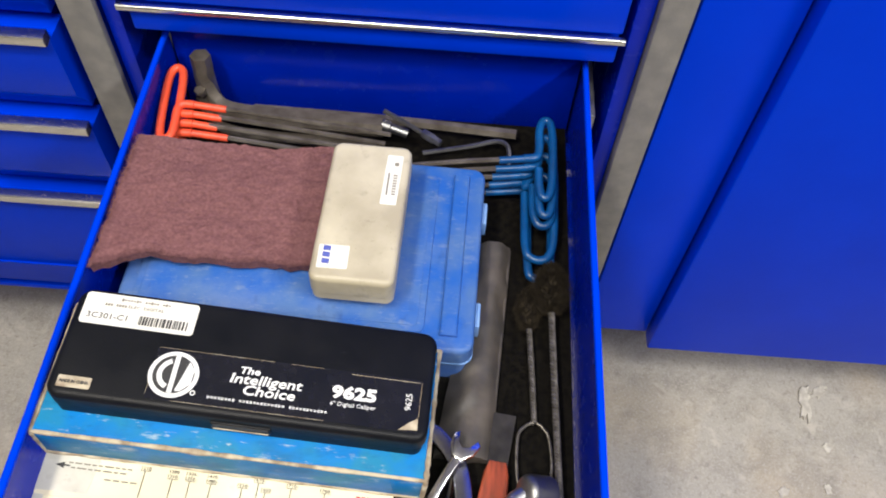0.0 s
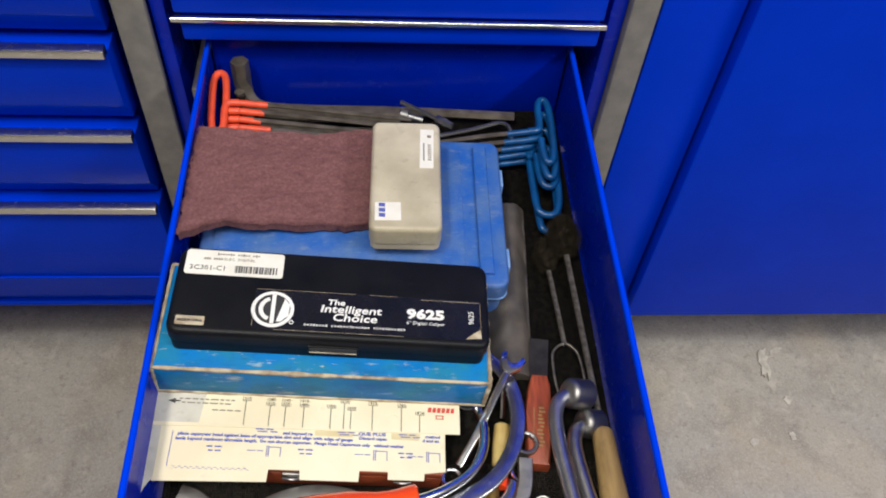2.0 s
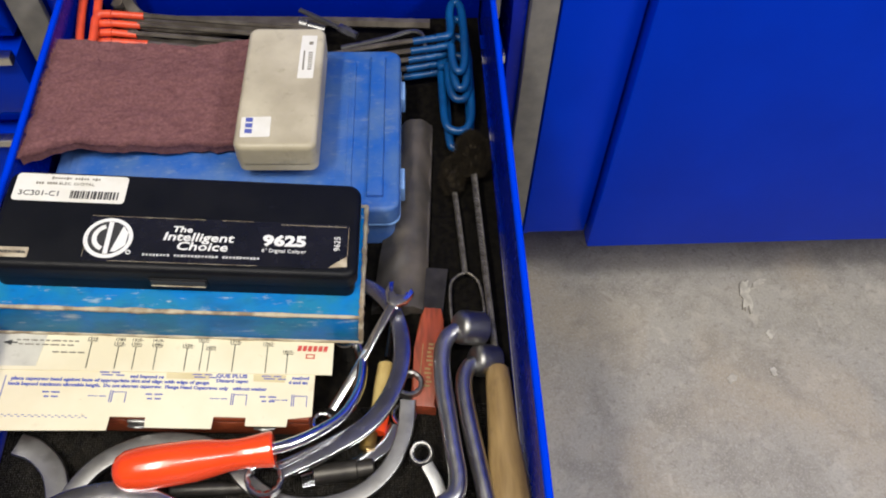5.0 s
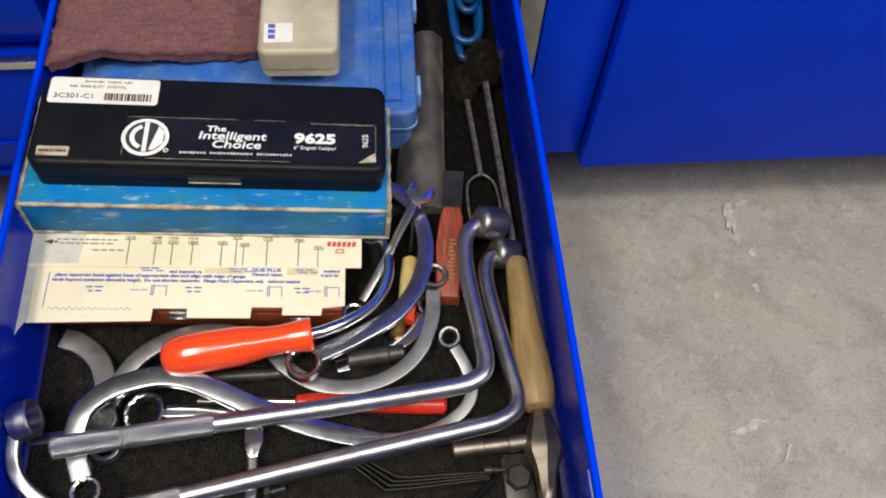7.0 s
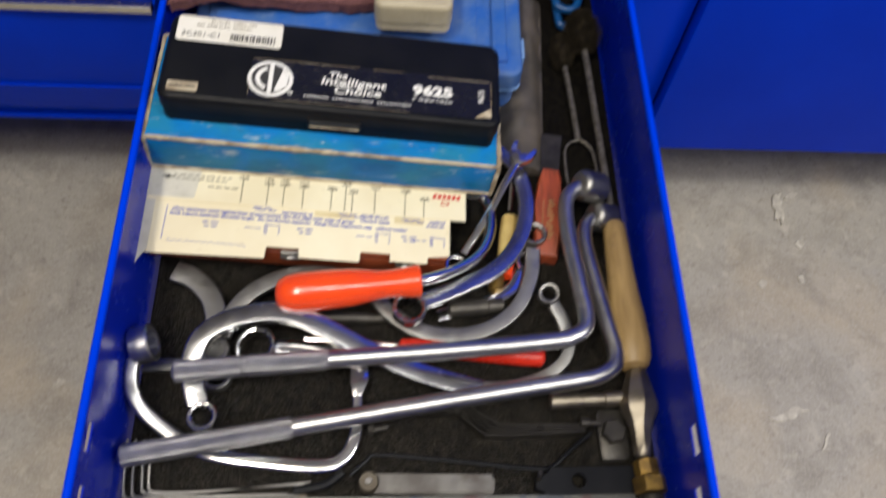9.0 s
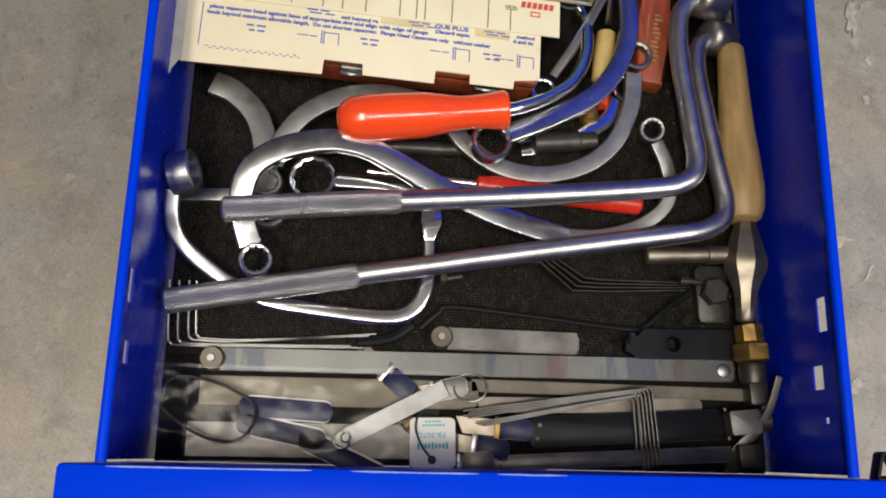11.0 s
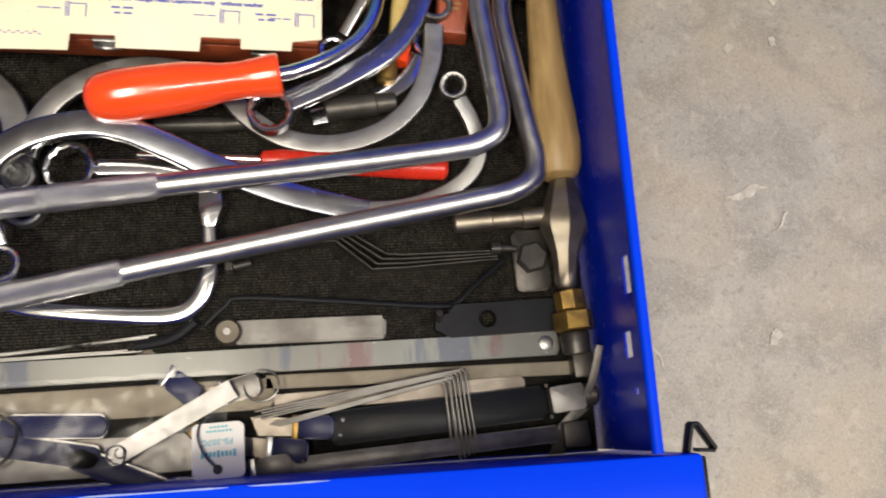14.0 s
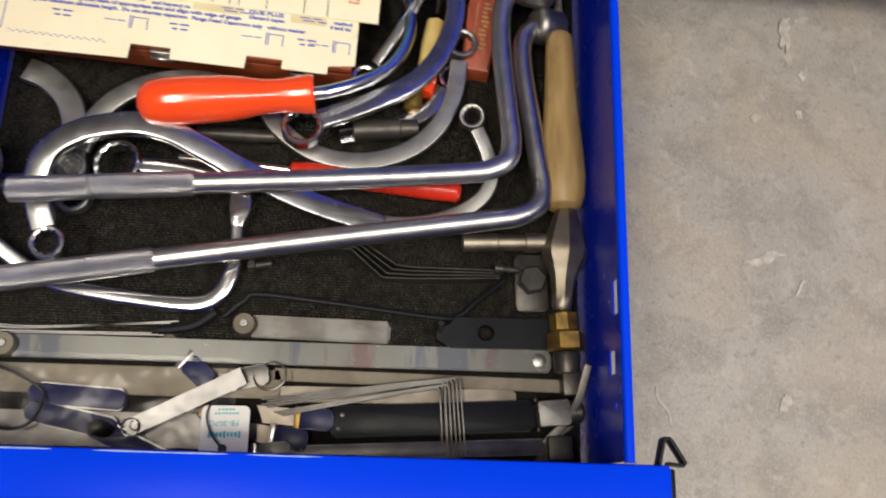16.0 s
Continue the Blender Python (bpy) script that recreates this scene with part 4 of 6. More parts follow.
def caliper_case():
    t = thing("caliper_case", "black plastic digital caliper case with stickers", "case", tuple(stack(0.04).translation))
    m = stack(0.0410) @ Matrix.Translation((0.001, 0.0745, 0))
    part("base", prism(rounded(0.2215, 0.0715, 0.006), 0, 0.0105, None, m, 0.001), BLACKP, t)
    lid = part("lid", soft_block(0.2250, 0.073, 0.009, 0.011, 0.0245, 0.0042, m), BLACKP, t)
    part("catch", box(bmesh.new(), (0.036, 0.002, 0.0085), m @ Matrix.Translation((0.002, -0.0366, 0.0113)), 0.0007), BLACKP, t)
    part("catch_slot", box(bmesh.new(), (0.033, 0.0006, 0.0050), m @ Matrix.Translation((0.002, -0.0377, 0.0118))), BLACKINK, t, "black catch slot")
    part("catch_edge", box(bmesh.new(), (0.033, 0.0008, 0.0007), m @ Matrix.Translation((0.002, -0.0381, 0.0090))), PAPER, t, "worn light edge of the catch")
    top = m @ Matrix.Translation((0, 0, 0.0246))
    lab = part("label", prism(rounded(0.0695, 0.0215, 0.0025), 0, 0.0002, None, top @ Matrix.Translation((-0.0725, 0.0225, 0))), WHITE, lid, "white paper label")
    q = top @ Matrix.Translation((-0.0725, 0.0225, 0.0003))
    part("print", bars([(-0.0125 + 0.0018 * i, 0.0075, 0.0012, 0.0012 + 0.0009 * (i % 5 == 0)) for i in range(17) if i not in (7, 13)] + [(-0.0215 + 0.0017 * i, 0.0032, 0.0012, 0.0017) for i in range(8) if i != 3], q), GREYINK, lab)
    lettering("lettering", "ELEC. DIGITAL", 0.0030, q @ Matrix.Translation((0.0030, 0.0032, 0)), GREYINK, lab, width=1.15)
    lettering("lettering", "3C301-C1", 0.0056, q @ Matrix.Translation((-0.0185, -0.005, 0)), BLACKINK, lab, width=1.1)
    rnd = random.Random(3)
    code, x = [], 0.0
    while x < 0.030:
        w = rnd.choice((0.0005, 0.0008, 0.0012))
        code.append((0.001 + x, -0.005, w, 0.006))
        x += w + rnd.choice((0.0005, 0.0009))
    part("barcode", bars(code, q), BLACKINK, lab)
    st = part("sticker", prism(rounded(0.161, 0.0335, 0.0015), 0, 0.0002, None, top @ Matrix.Translation((0.0255, -0.0145, 0))), STICKER, lid, "black glossy brand sticker with white print")
    q = top @ Matrix.Translation((0.0255, -0.0145, 0.0003))
    e = q @ Matrix.Translation((-0.0672, 0.0, 0.0))
    em = part("emblem", lathe([(0, 0.0148), (0.0002, 0.0148)], e, 40), WHITEINK, st, "round white emblem with plain black shapes")
    part("field", lathe([(0.0003, 0.0122), (0.0004, 0.0122)], e, 40), BLACKINK, em)
    arc = [tuple(e @ Vector((0.0006 + 0.0088 * math.cos(radians(a)), 0.0088 * math.sin(radians(a)), 0.0005))) for a in range(112, 249, 8)]
    part("shape", sweep(arc, rounded(0.0030, 0.0004, 0.0001, 1), straight=True), WHITEINK, em)
    part("shape", bars([(0.0002, 0, 0.0028, 0.0236)], e @ Matrix.Translation((0, 0, 0.0004))), WHITEINK, em)
    part("shape", prism([(0.0030, -0.0102), (0.0062, -0.0100), (0.0112, -0.0050), (0.0116, 0.0040), (0.0078, 0.0088)], 0.0004, 0.0006, None, e), WHITEINK, em)
    part("registered_mark", box_end(tuple(q @ Vector((-0.0535, -0.0100, 0.0002))), 0.0016, 0.0010, 0.0002), WHITEINK, st)
    for w, y, sx in (("The", 0.0082, -0.0235), ("Intelligent", 0.0026, -0.0130), ("Choice", -0.0042, -0.0100)):
        s = 0.0062 if w == "The" else 0.0086
        lettering("lettering", w, s, q @ Matrix.Translation((sx, y, 0)), WHITEINK, st, 0.0003, 0.14, 1.27, bold=0.00014)
    lettering("lettering", "9625", 0.0106, q @ Matrix.Translation((0.0405, 0.0022, 0)), WHITEINK, st, 0.0003, 0, 1.28, bold=0.00048)
    lettering("lettering", "6\" Digital Caliper", 0.0036, q @ Matrix.Translation((0.0405, -0.0050, 0)), WHITEINK, st, width=1.1)
    lettering("lettering", "9625", 0.0056, q @ Matrix.Translation((0.0735, 0.002, 0)) @ pose(0, 0, 0, 0, 0, 90), WHITEINK, st, 0.0003, width=1.0)
    part("print", bars([(-0.0440 + 0.0021 * i + 0.0008 * (k % 2) - 0.0004, -0.0112 + 0.0003 * (k // 2) * ((i * 7) % 5 - 2), 0.0005, 0.0013 + 0.0006 * ((i * 5 + k) % 4 == 0)) for i in range(34) if i not in (8, 22) for k in range(2)] + [(-0.0440 + 0.0021 * i, -0.0117 + 0.0009 * (i % 2), 0.0012, 0.0003) for i in range(34) if i not in (8, 22)], q), WHITEINK, st)
    frame_rows = [(-0.045, 0.0164, 0.07, 0.0002), (0.01, 0.0164, 0.02, 0.0002), (-0.02, -0.0165, 0.09, 0.0002), (0.0802, 0.004, 0.0003, 0.022), (0.058, 0.0150, 0.042, 0.0003), (-0.0803, -0.004, 0.0002, 0.02)]
    part("worn_edge", bars(frame_rows, q), PAPER, st, "worn white sticker edge")
    part("peeled_corner", prism([(0.0690, -0.0162), (0.0803, -0.0152), (0.0800, -0.0078), (0.0750, -0.0112)], 0.0001, 0.0007, None, q), PAPER, st, "peeled cream sticker corner")
    lab = part("label", prism(rounded(0.0195, 0.0072, 0.0008), 0, 0.0002, None, top @ Matrix.Translation((-0.0965, -0.0270, 0))), PAPER, lid, "small cream label")
    lettering("lettering", "MADE IN CHINA", 0.0026, top @ Matrix.Translation((-0.0965, -0.0270, 0.0003)), BLACKINK, lab, width=0.86, bold=0.00012)


wooden_gauge_box()
gauge_card()
cardboard_box()
caliper_case()

# ---------------------------------------------------------------- tools beside and in front of the stack


def pouch():
    nx, ny = 10, 40
    bm = bmesh.new()
    top, bot = {}, {}
    for i in range(nx + 1):
        for j in range(ny + 1):
            u, v = i / nx, j / ny
            w = 0.026 + 0.014 * (1 - v)
            x = 0.138 - 0.010 * (1 - v) + (u - 1) * w + 0.001 * noise.noise((v * 6, u, 1))
            y = 0.306 + 0.176 * v + 0.003 * noise.noise((u * 4, v, 5))
            h = 0.013 * (math.sin(math.pi * min(max(u, 0.03), 0.97)) ** 0.5) + 0.003 * noise.noise((u * 3, v * 11, 3))
            top[i, j] = bm.verts.new((x, y, B + max(0.001, h)))
            bot[i, j] = bm.verts.new((x, y, B))
    for i in range(nx):
        for j in range(ny):
            bm.faces.new((top[i, j], top[i + 1, j], top[i + 1, j + 1], top[i, j + 1]))
            bm.faces.new((bot[i, j], bot[i, j + 1], bot[i + 1, j + 1], bot[i + 1, j]))
    for i in range(nx):
        for j in (0, ny):
            bm.faces.new((bot[i, j], bot[i + 1, j], top[i + 1, j], top[i, j]))
    for j in range(ny):
        for i in (0, nx):
            bm.faces.new((bot[i, j], bot[i, j + 1], top[i, j + 1], top[i, j]))
    t = thing("tool_pouch", "creased dark grey vinyl tool pouch", "pouch", (0.125, 0.39, B))
    part("sleeve", bm, POUCH, t)
    part("seam", sweep([(0.1265, 0.308, B + 0.003), (0.1295, 0.35, B + 0.004), (0.134, 0.42, B + 0.004), (0.1375, 0.48, B + 0.003)], bar_section(0.0022, 0.002)), POUCH, t)


def twisted(pts, r, bm, turns):
    """Two wires wound round each other along a path."""
    q = smooth_path(pts, 150)
    for ph in (0, math.pi):
        run = []
        for i, a in enumerate(q):
            t = 2 * math.pi * turns * i / len(q) + ph
            run.append((a[0] + r * math.cos(t), a[1], a[2] + r * math.sin(t)))
        tube(run, r * 0.95, bm, n=6, straight=True)
    return bm


def bristles(centre, d, length, radius, count, seed):
    rnd = random.Random(seed)
    bm = bmesh.new()
    c, d = Vector(centre), Vector(d).normalized()
    side = d.cross(Vector((0, 0, 1))).normalized()
    for k in range(count):
        f = rnd.random()
        a = rnd.random() * 6.283
        swell = math.sin(math.pi * min(0.97, 0.12 + 0.85 * f)) ** 0.6
        rr = radius * swell * rnd.uniform(0.65, 1.05)
        out = side * math.cos(a) + Vector((0, 0, 1)) * math.sin(a)
        p = c + d * (f * length)
        tip = p + out * rr + d * rnd.uniform(-0.002, 0.004)
        w = d * 0.00035
        bm.faces.new((bm.verts.new(p - w), bm.verts.new(p + w), bm.verts.new(tip)))
        w = out.cross(d) * 0.0004
        bm.faces.new((bm.verts.new(p - w), bm.verts.new(p + w), bm.verts.new(tip)))
    lathe([(0, 0.002), (0.15 * length, radius * 0.45), (0.5 * length, radius * 0.58), (0.85 * length, radius * 0.4), (length, 0.002)], along(c, c + d), 14, bm)
    return bm


def brushes():
    t = thing("wire_brush", "tube brush with twisted wire stem and worn wooden handle", "brush", (0.175, 0.2, B), "tube brushes")
    z = B + 0.0155
    prof = [(0.0, 0.006), (0.002, 0.0078), (0.012, 0.0085), (0.030, 0.0092), (0.055, 0.0105), (0.075, 0.0125), (0.092, 0.0136), (0.104, 0.0128), (0.110, 0.0105), (0.112, 0.007)]
    part("handle", lathe(prof, along((0.1735, 0.254, z + 0.001), (0.1745, 0.141, z)), 24), WOOD, t, "pale worn wooden handle")
    part("crack", tube([(0.1790, 0.168, z + 0.0112), (0.1785, 0.159, z + 0.0122), (0.1797, 0.151, z + 0.0112), (0.1790, 0.1445, z + 0.0092)], 0.0004, n=5, per=4), RUBBER, t, "dark split in the wood")
    part("stem", twisted([(0.1735, 0.256, z + 0.001), (0.171, 0.33, z + 0.002), (0.168, 0.432, z + 0.002)], 0.0014, bmesh.new(), 34), WIRE, t, "twisted wire stem")
    part("head", bristles((0.168, 0.418, z + 0.002), (0, 1, 0.05), 0.040, 0.0182, 7000, 1), BRISTLE, t, "dirty bristle head")
    t = thing("loop_brush", "small tube brush with a looped wire handle", "brush", (0.155, 0.36, B), "tube brushes")
    z = B + 0.008
    part("stem", twisted([(0.157, 0.334, z), (0.155, 0.375, z), (0.152, 0.425, z)], 0.0012, bmesh.new(), 18), WIRE, t, "twisted wire stem")
    part("head", bristles((0.1525, 0.408, z), (-0.05, 1, 0.05), 0.032, 0.0130, 3600, 2), BRISTLE, t, "dirty bristle head")
    part("loop", tube([(0.157, 0.335, z), (0.150, 0.331, z), (0.1455, 0.322, z), (0.1455, 0.295, z), (0.150, 0.283, z), (0.160, 0.283, z), (0.1685, 0.297, z), (0.1675, 0.322, z), (0.163, 0.331, z), (0.1575, 0.335, z)], 0.0011, n=8, per=5), WIRE, t)


pouch()
brushes()


def knurl_material():
    m = mat("knurled_chrome", (0.58, 0.58, 0.585), 0.38, 1, (0.44, 0.44, 0.445), 70, 0.4, 0.0)
    nt = m.node_tree
    b = nt.nodes["Principled BSDF"]
    tc = [n for n in nt.nodes if n.type == "TEX_COORD"][0]
    heights = []
    for rz in (38, -52):
        mp = nt.nodes.new("ShaderNodeMapping")
        mp.inputs["Rotation"].default_value = (0, 0, radians(rz))
        w = nt.nodes.new("ShaderNodeTexWave")
        w.inputs["Scale"].default_value = 290
        nt.links.new(tc.outputs["Object"], mp.inputs["Vector"])
        nt.links.new(mp.outputs["Vector"], w.inputs["Vector"])
        heights.append(w.outputs["Fac"])
    ad = nt.nodes.new("ShaderNodeMath")
    ad.operation = "ADD"
    nt.links.new(heights[0], ad.inputs[0])
    nt.links.new(heights[1], ad.inputs[1])
    bp = nt.nodes.new("ShaderNodeBump")
    bp.inputs["Strength"].default_value, bp.inputs["Distance"].default_value = 0.6, 0.0006
    nt.links.new(ad.outputs["Value"], bp.inputs["Height"])
    nt.links.new(bp.outputs["Normal"], b.inputs["Normal"])
    return m


KNURL = knurl_material()


def bent_bar(grip, shank, head, r, label, notched):
    """A bent chrome bar with a knurled grip and a deep ring head."""
    t = thing("bent_bar_wrench", label, "wrench", (*shank[1][:2], B), "bent bar wrenches")
    part("shank", tube(shank, r, per=10, n=18), SATIN, t)
    a, b = Vector(grip[0]), Vector(grip[1])
    l = (b - a).length
    k = r * 1.17
    prof = [(0, k * 0.55), (0.0012, k * 0.9), (0.002, k)]
    if notched:
        prof += [(l * 0.415, k), (l * 0.42, k * 0.95), (l * 0.435, k * 0.95), (l * 0.44, k), (l * 0.455, k), (l * 0.46, k * 0.95), (l * 0.475, k * 0.95), (l * 0.48, k)]
    prof += [(l - 0.002, k), (l, r)]
    part("grip", lathe(prof, along(a, b), 22), KNURL, t, "knurled grip")
    c, n, ro, ri, h = head
    m = along(Vector(c) - Vector(n).normalized() * h / 2, Vector(c) + Vector(n).normalized() * h / 2)
    own = lathe([(-0.001, ro * 0.6), (0.0, ro * 0.82), (0.002, ro * 0.97), (0.004, ro), (h - 0.001, ro), (h, ro - 0.001), (h, ri), (h * 0.35, ri * 0.95), (h * 0.34, 0.001)], m, 28)
    part("box_end", own, STEEL, t, "deep dull steel box end")


bent_bar([(-0.1185, 0.1265, 0.598), (-0.026, 0.1368, 0.5935)],
         [(-0.030, 0.1364, 0.5935), (0.05, 0.1455, 0.588), (0.116, 0.1545, 0.583), (0.132, 0.1585, 0.582), (0.1405, 0.165, 0.5815), (0.1425, 0.177, 0.581), (0.1405, 0.195, 0.5805), (0.1365, 0.235, 0.5795), (0.1365, 0.259, 0.579), (0.1405, 0.271, 0.579), (0.148, 0.277, 0.579)],
         ((0.1565, 0.2790, 0.577), (0.88, 0.12, -0.42), 0.0118, 0.0082, 0.020), 0.0057, "bent chrome bar wrench with a knurled grip lying over others", True)
bent_bar([(-0.149, 0.0815, 0.574), (-0.047, 0.1000, 0.5735)],
         [(-0.049, 0.0997, 0.5735), (0.04, 0.1155, 0.5735), (0.128, 0.1305, 0.573), (0.148, 0.1345, 0.573), (0.159, 0.1415, 0.573), (0.1618, 0.153, 0.5725), (0.159, 0.170, 0.572), (0.1515, 0.222, 0.570), (0.1505, 0.243, 0.569), (0.1545, 0.254, 0.568), (0.160, 0.257, 0.567)],
         ((0.166, 0.2600, 0.565), (0.88, 0.12, -0.42), 0.0112, 0.0078, 0.018), 0.0058, "bent chrome bar wrench with a long knurled grip", False)


def wrench(name, path, width, height, ends, material, label, group="half-moon wrenches"):
    """A flat-shanked wrench along a path; ends: rows of centre, outer and inner radius, height, tilt."""
    t = thing(name, label, "wrench", (*path[0][:2], B), group)
    part("shank", sweep(path, bar_section(width * 1.1, height, 0.2), per=8), material, t)
    for c, ro, ri, h, tilt in ends:
        part("box_end", box_end(c, ro, ri, h, tilt), material, t)
    return t


# bent bow with the ring under the thick grip, satin
wrench("half_moon_wrench", [(0.034, 0.1855, 0.574), (0.062, 0.199, 0.572), (0.088, 0.216, 0.570), (0.104, 0.240, 0.569), (0.110, 0.268, 0.568), (0.105, 0.297, 0.567), (0.092, 0.315, 0.566), (0.080, 0.322, 0.566)], 0.0105, 0.0055,
       [((0.0245, 0.1805, 0.574), 0.0118, 0.0088, 0.009, (0, 4, 0))], POLISHED, "worn chrome half-moon wrench with a twelve-point ring")
wrench("half_moon_wrench", [(0.113, 0.233, 0.564), (0.1105, 0.212, 0.563), (0.101, 0.190, 0.562), (0.083, 0.174, 0.561), (0.058, 0.167, 0.560), (0.032, 0.1705, 0.560), (0.012, 0.183, 0.561), (0.000, 0.198, 0.562)], 0.0095, 0.0052,
       [((0.1143, 0.2440, 0.565), 0.0092, 0.0068, 0.009, (0, 0, 0))], STEEL, "dull steel half-moon wrench with a box end")
wrench("half_moon_wrench", [(0.124, 0.1885, 0.567), (0.1305, 0.1755, 0.564), (0.1335, 0.161, 0.561), (0.128, 0.1485, 0.559), (0.112, 0.138, 0.557), (0.088, 0.132, 0.556), (0.06, 0.133, 0.555)], 0.0078, 0.0045,
       [((0.1212, 0.1955, 0.568), 0.0074, 0.0052, 0.008, (10, -8, 0))], STEEL, "small dull steel half-moon wrench under the bars")
# bow and straight shank crossing the middle
wrench("half_moon_wrench", [(-0.1055, 0.1135, 0.576), (-0.109, 0.124, 0.578), (-0.1115, 0.139, 0.581), (-0.1065, 0.155, 0.584), (-0.090, 0.166, 0.586), (-0.066, 0.1715, 0.586), (-0.046, 0.1695, 0.584), (-0.026, 0.162, 0.578), (-0.005, 0.153, 0.571), (0.03, 0.140, 0.563), (0.072, 0.1295, 0.557)], 0.0118, 0.0062,
       [((-0.1018, 0.1050, 0.576), 0.0090, 0.0066, 0.010, (0, 0, 0))], POLISHED, "worn chrome curved box wrench lying over smaller ones")
wrench("half_moon_wrench", [(-0.1365, 0.2135, 0.560), (-0.124, 0.2085, 0.560), (-0.111, 0.196, 0.560), (-0.1045, 0.179, 0.560), (-0.103, 0.160, 0.560), (-0.1015, 0.147, 0.560)], 0.0130, 0.005,
       [((-0.0995, 0.1375, 0.560), 0.0098, 0.0072, 0.008, (0, 0, 0))], STEEL, "dull steel half-moon wrench by the wooden box")
wrench("half_moon_wrench", [(-0.098, 0.163, 0.566), (-0.0935, 0.178, 0.567), (-0.082, 0.1935, 0.568), (-0.064, 0.2045, 0.568), (-0.042, 0.2095, 0.567), (-0.018, 0.207, 0.565), (0.0, 0.199, 0.562)], 0.0104, 0.005,
       [((-0.1005, 0.1525, 0.566), 0.0085, 0.006, 0.008, (0, 0, 0))], STEEL, "dull steel half-moon wrench under the orange grip")
wrench("box_wrench", [(-0.0625, 0.1555, 0.566), (-0.045, 0.1555, 0.565), (-0.005, 0.1545, 0.563), (0.035, 0.1525, 0.562)], 0.0078, 0.005,
       [((-0.0748, 0.1550, 0.567), 0.0132, 0.0108, 0.010, (0, -8, 0))], CHROME, "chrome box wrench with a wide twelve-point ring", "box wrenches")
wrench("box_wrench", [(0.105, 0.219, 0.5555), (0.096, 0.204, 0.5555), (0.07, 0.190, 0.555), (0.045, 0.184, 0.555)], 0.0085, 0.004,
       [((0.1105, 0.2265, 0.5555), 0.0085, 0.006, 0.006, (0, 0, 0))], CHROME, "small chrome wrench lying on the liner", "box wrenches")


def offset_wrench():
    t = thing("offset_box_wrench", "chrome offset box wrench standing on its ring", "wrench", (-0.145, 0.13, B), "box wrenches")
    part("shank", sweep([(-0.1475, 0.141, 0.581), (-0.1480, 0.130, 0.578), (-0.1462, 0.120, 0.573), (-0.139, 0.1105, 0.568), (-0.124, 0.0995, 0.562), (-0.108, 0.0905, 0.559)], bar_section(0.0085, 0.0062)), SATIN, t)
    part("box_end", box_end((-0.1425, 0.1500, 0.583), 0.0120, 0.0088, 0.013, (0, 80, 12)), SATIN, t)
    solid("steel_strip", prism([(-0.1500, 0.1430), (-0.1000, 0.1450), (-0.1000, 0.1530), (-0.1490, 0.1512)], B, B + 0.0042, None, Matrix(), 0.0008), STEEL, "flat dull steel strip under the chrome grip", "strip")
    t = thing("s_wrench", "chrome S-bent wrench with a flattened end", "wrench", (-0.03, 0.085, B), "box wrenches")
    part("shank", sweep([(-0.118, 0.096, 0.557, 0.9), (-0.098, 0.087, 0.557, 1), (-0.06, 0.0818, 0.5565, 1), (-0.028, 0.0800, 0.5565, 1.1), (-0.0155, 0.0855, 0.557, 1.1), (-0.0095, 0.0975, 0.558, 1.05), (-0.0082, 0.113, 0.559, 0.85), (-0.0085, 0.126, 0.560, 0.8)], bar_section(0.0085, 0.0068)), CHROME, t)
    part("flat_end", prism([(-0.0115, 0.124), (-0.0055, 0.124), (-0.0015, 0.134), (-0.002, 0.146), (-0.0135, 0.146), (-0.0135, 0.134)], 0.5565, 0.5635, None, Matrix(), 0.001), CHROME, t)


offset_wrench()


def open_end_wrench():
    t = thing("open_end_wrench", "chrome open-end wrench leaning beside the stack", "wrench", (0.08, 0.26, B), "box wrenches")
    part("shank", sweep([(0.1035, 0.298, 0.577), (0.094, 0.281, 0.575), (0.080, 0.255, 0.570), (0.0635, 0.229, 0.563)], bar_section(0.0062, 0.004)), CHROME, t)
    m = pose(0.1075, 0.3055, 0.578, 0, 0, -28)
    jaw = [(-0.0035, -0.009), (0.0035, -0.009), (0.0085, -0.002), (0.0098, 0.006), (0.0065, 0.0085), (0.0048, 0.001), (0.0, -0.0018), (-0.0048, 0.001), (-0.0065, 0.0085), (-0.0098, 0.006), (-0.0085, -0.002)]
    part("jaw", prism(jaw, -0.0025, 0.0025, None, m, 0.0006), CHROME, t)
    part("box_end", box_end((0.0575, 0.2200, 0.561), 0.0078, 0.0053, 0.007, (0, 0, 0)), CHROME, t)


open_end_wrench()


def screwdriver():
    t = thing("curved_screwdriver", "glossy orange-handled screwdriver with a curved chrome shaft", "screwdriver", (0, 0.19, B))
    a, b = Vector((-0.0625, 0.1828, 0.589)), Vector((0.0320, 0.1945, 0.5885))
    prof = [(0, 0.003), (0.0008, 0.0062), (0.003, 0.0095), (0.008, 0.0120), (0.016, 0.0130), (0.030, 0.0131), (0.048, 0.0125), (0.058, 0.0112), (0.067, 0.0096), (0.075, 0.0093), (0.083, 0.0098), (0.090, 0.0108), (0.0935, 0.0110), (0.0948, 0.0100), (0.0952, 0.004)]
    part("handle", lathe(prof, along(a, b), 32), ORANGE, t, "glossy orange plastic handle")
    part("shaft", tube([(0.030, 0.1943, 0.5885), (0.040, 0.1975, 0.587), (0.056, 0.206, 0.583), (0.072, 0.2195, 0.578), (0.081, 0.238, 0.574), (0.083, 0.258, 0.570), (0.079, 0.275, 0.567)], 0.0038, n=12), CHROME, t, "curved chrome shaft")


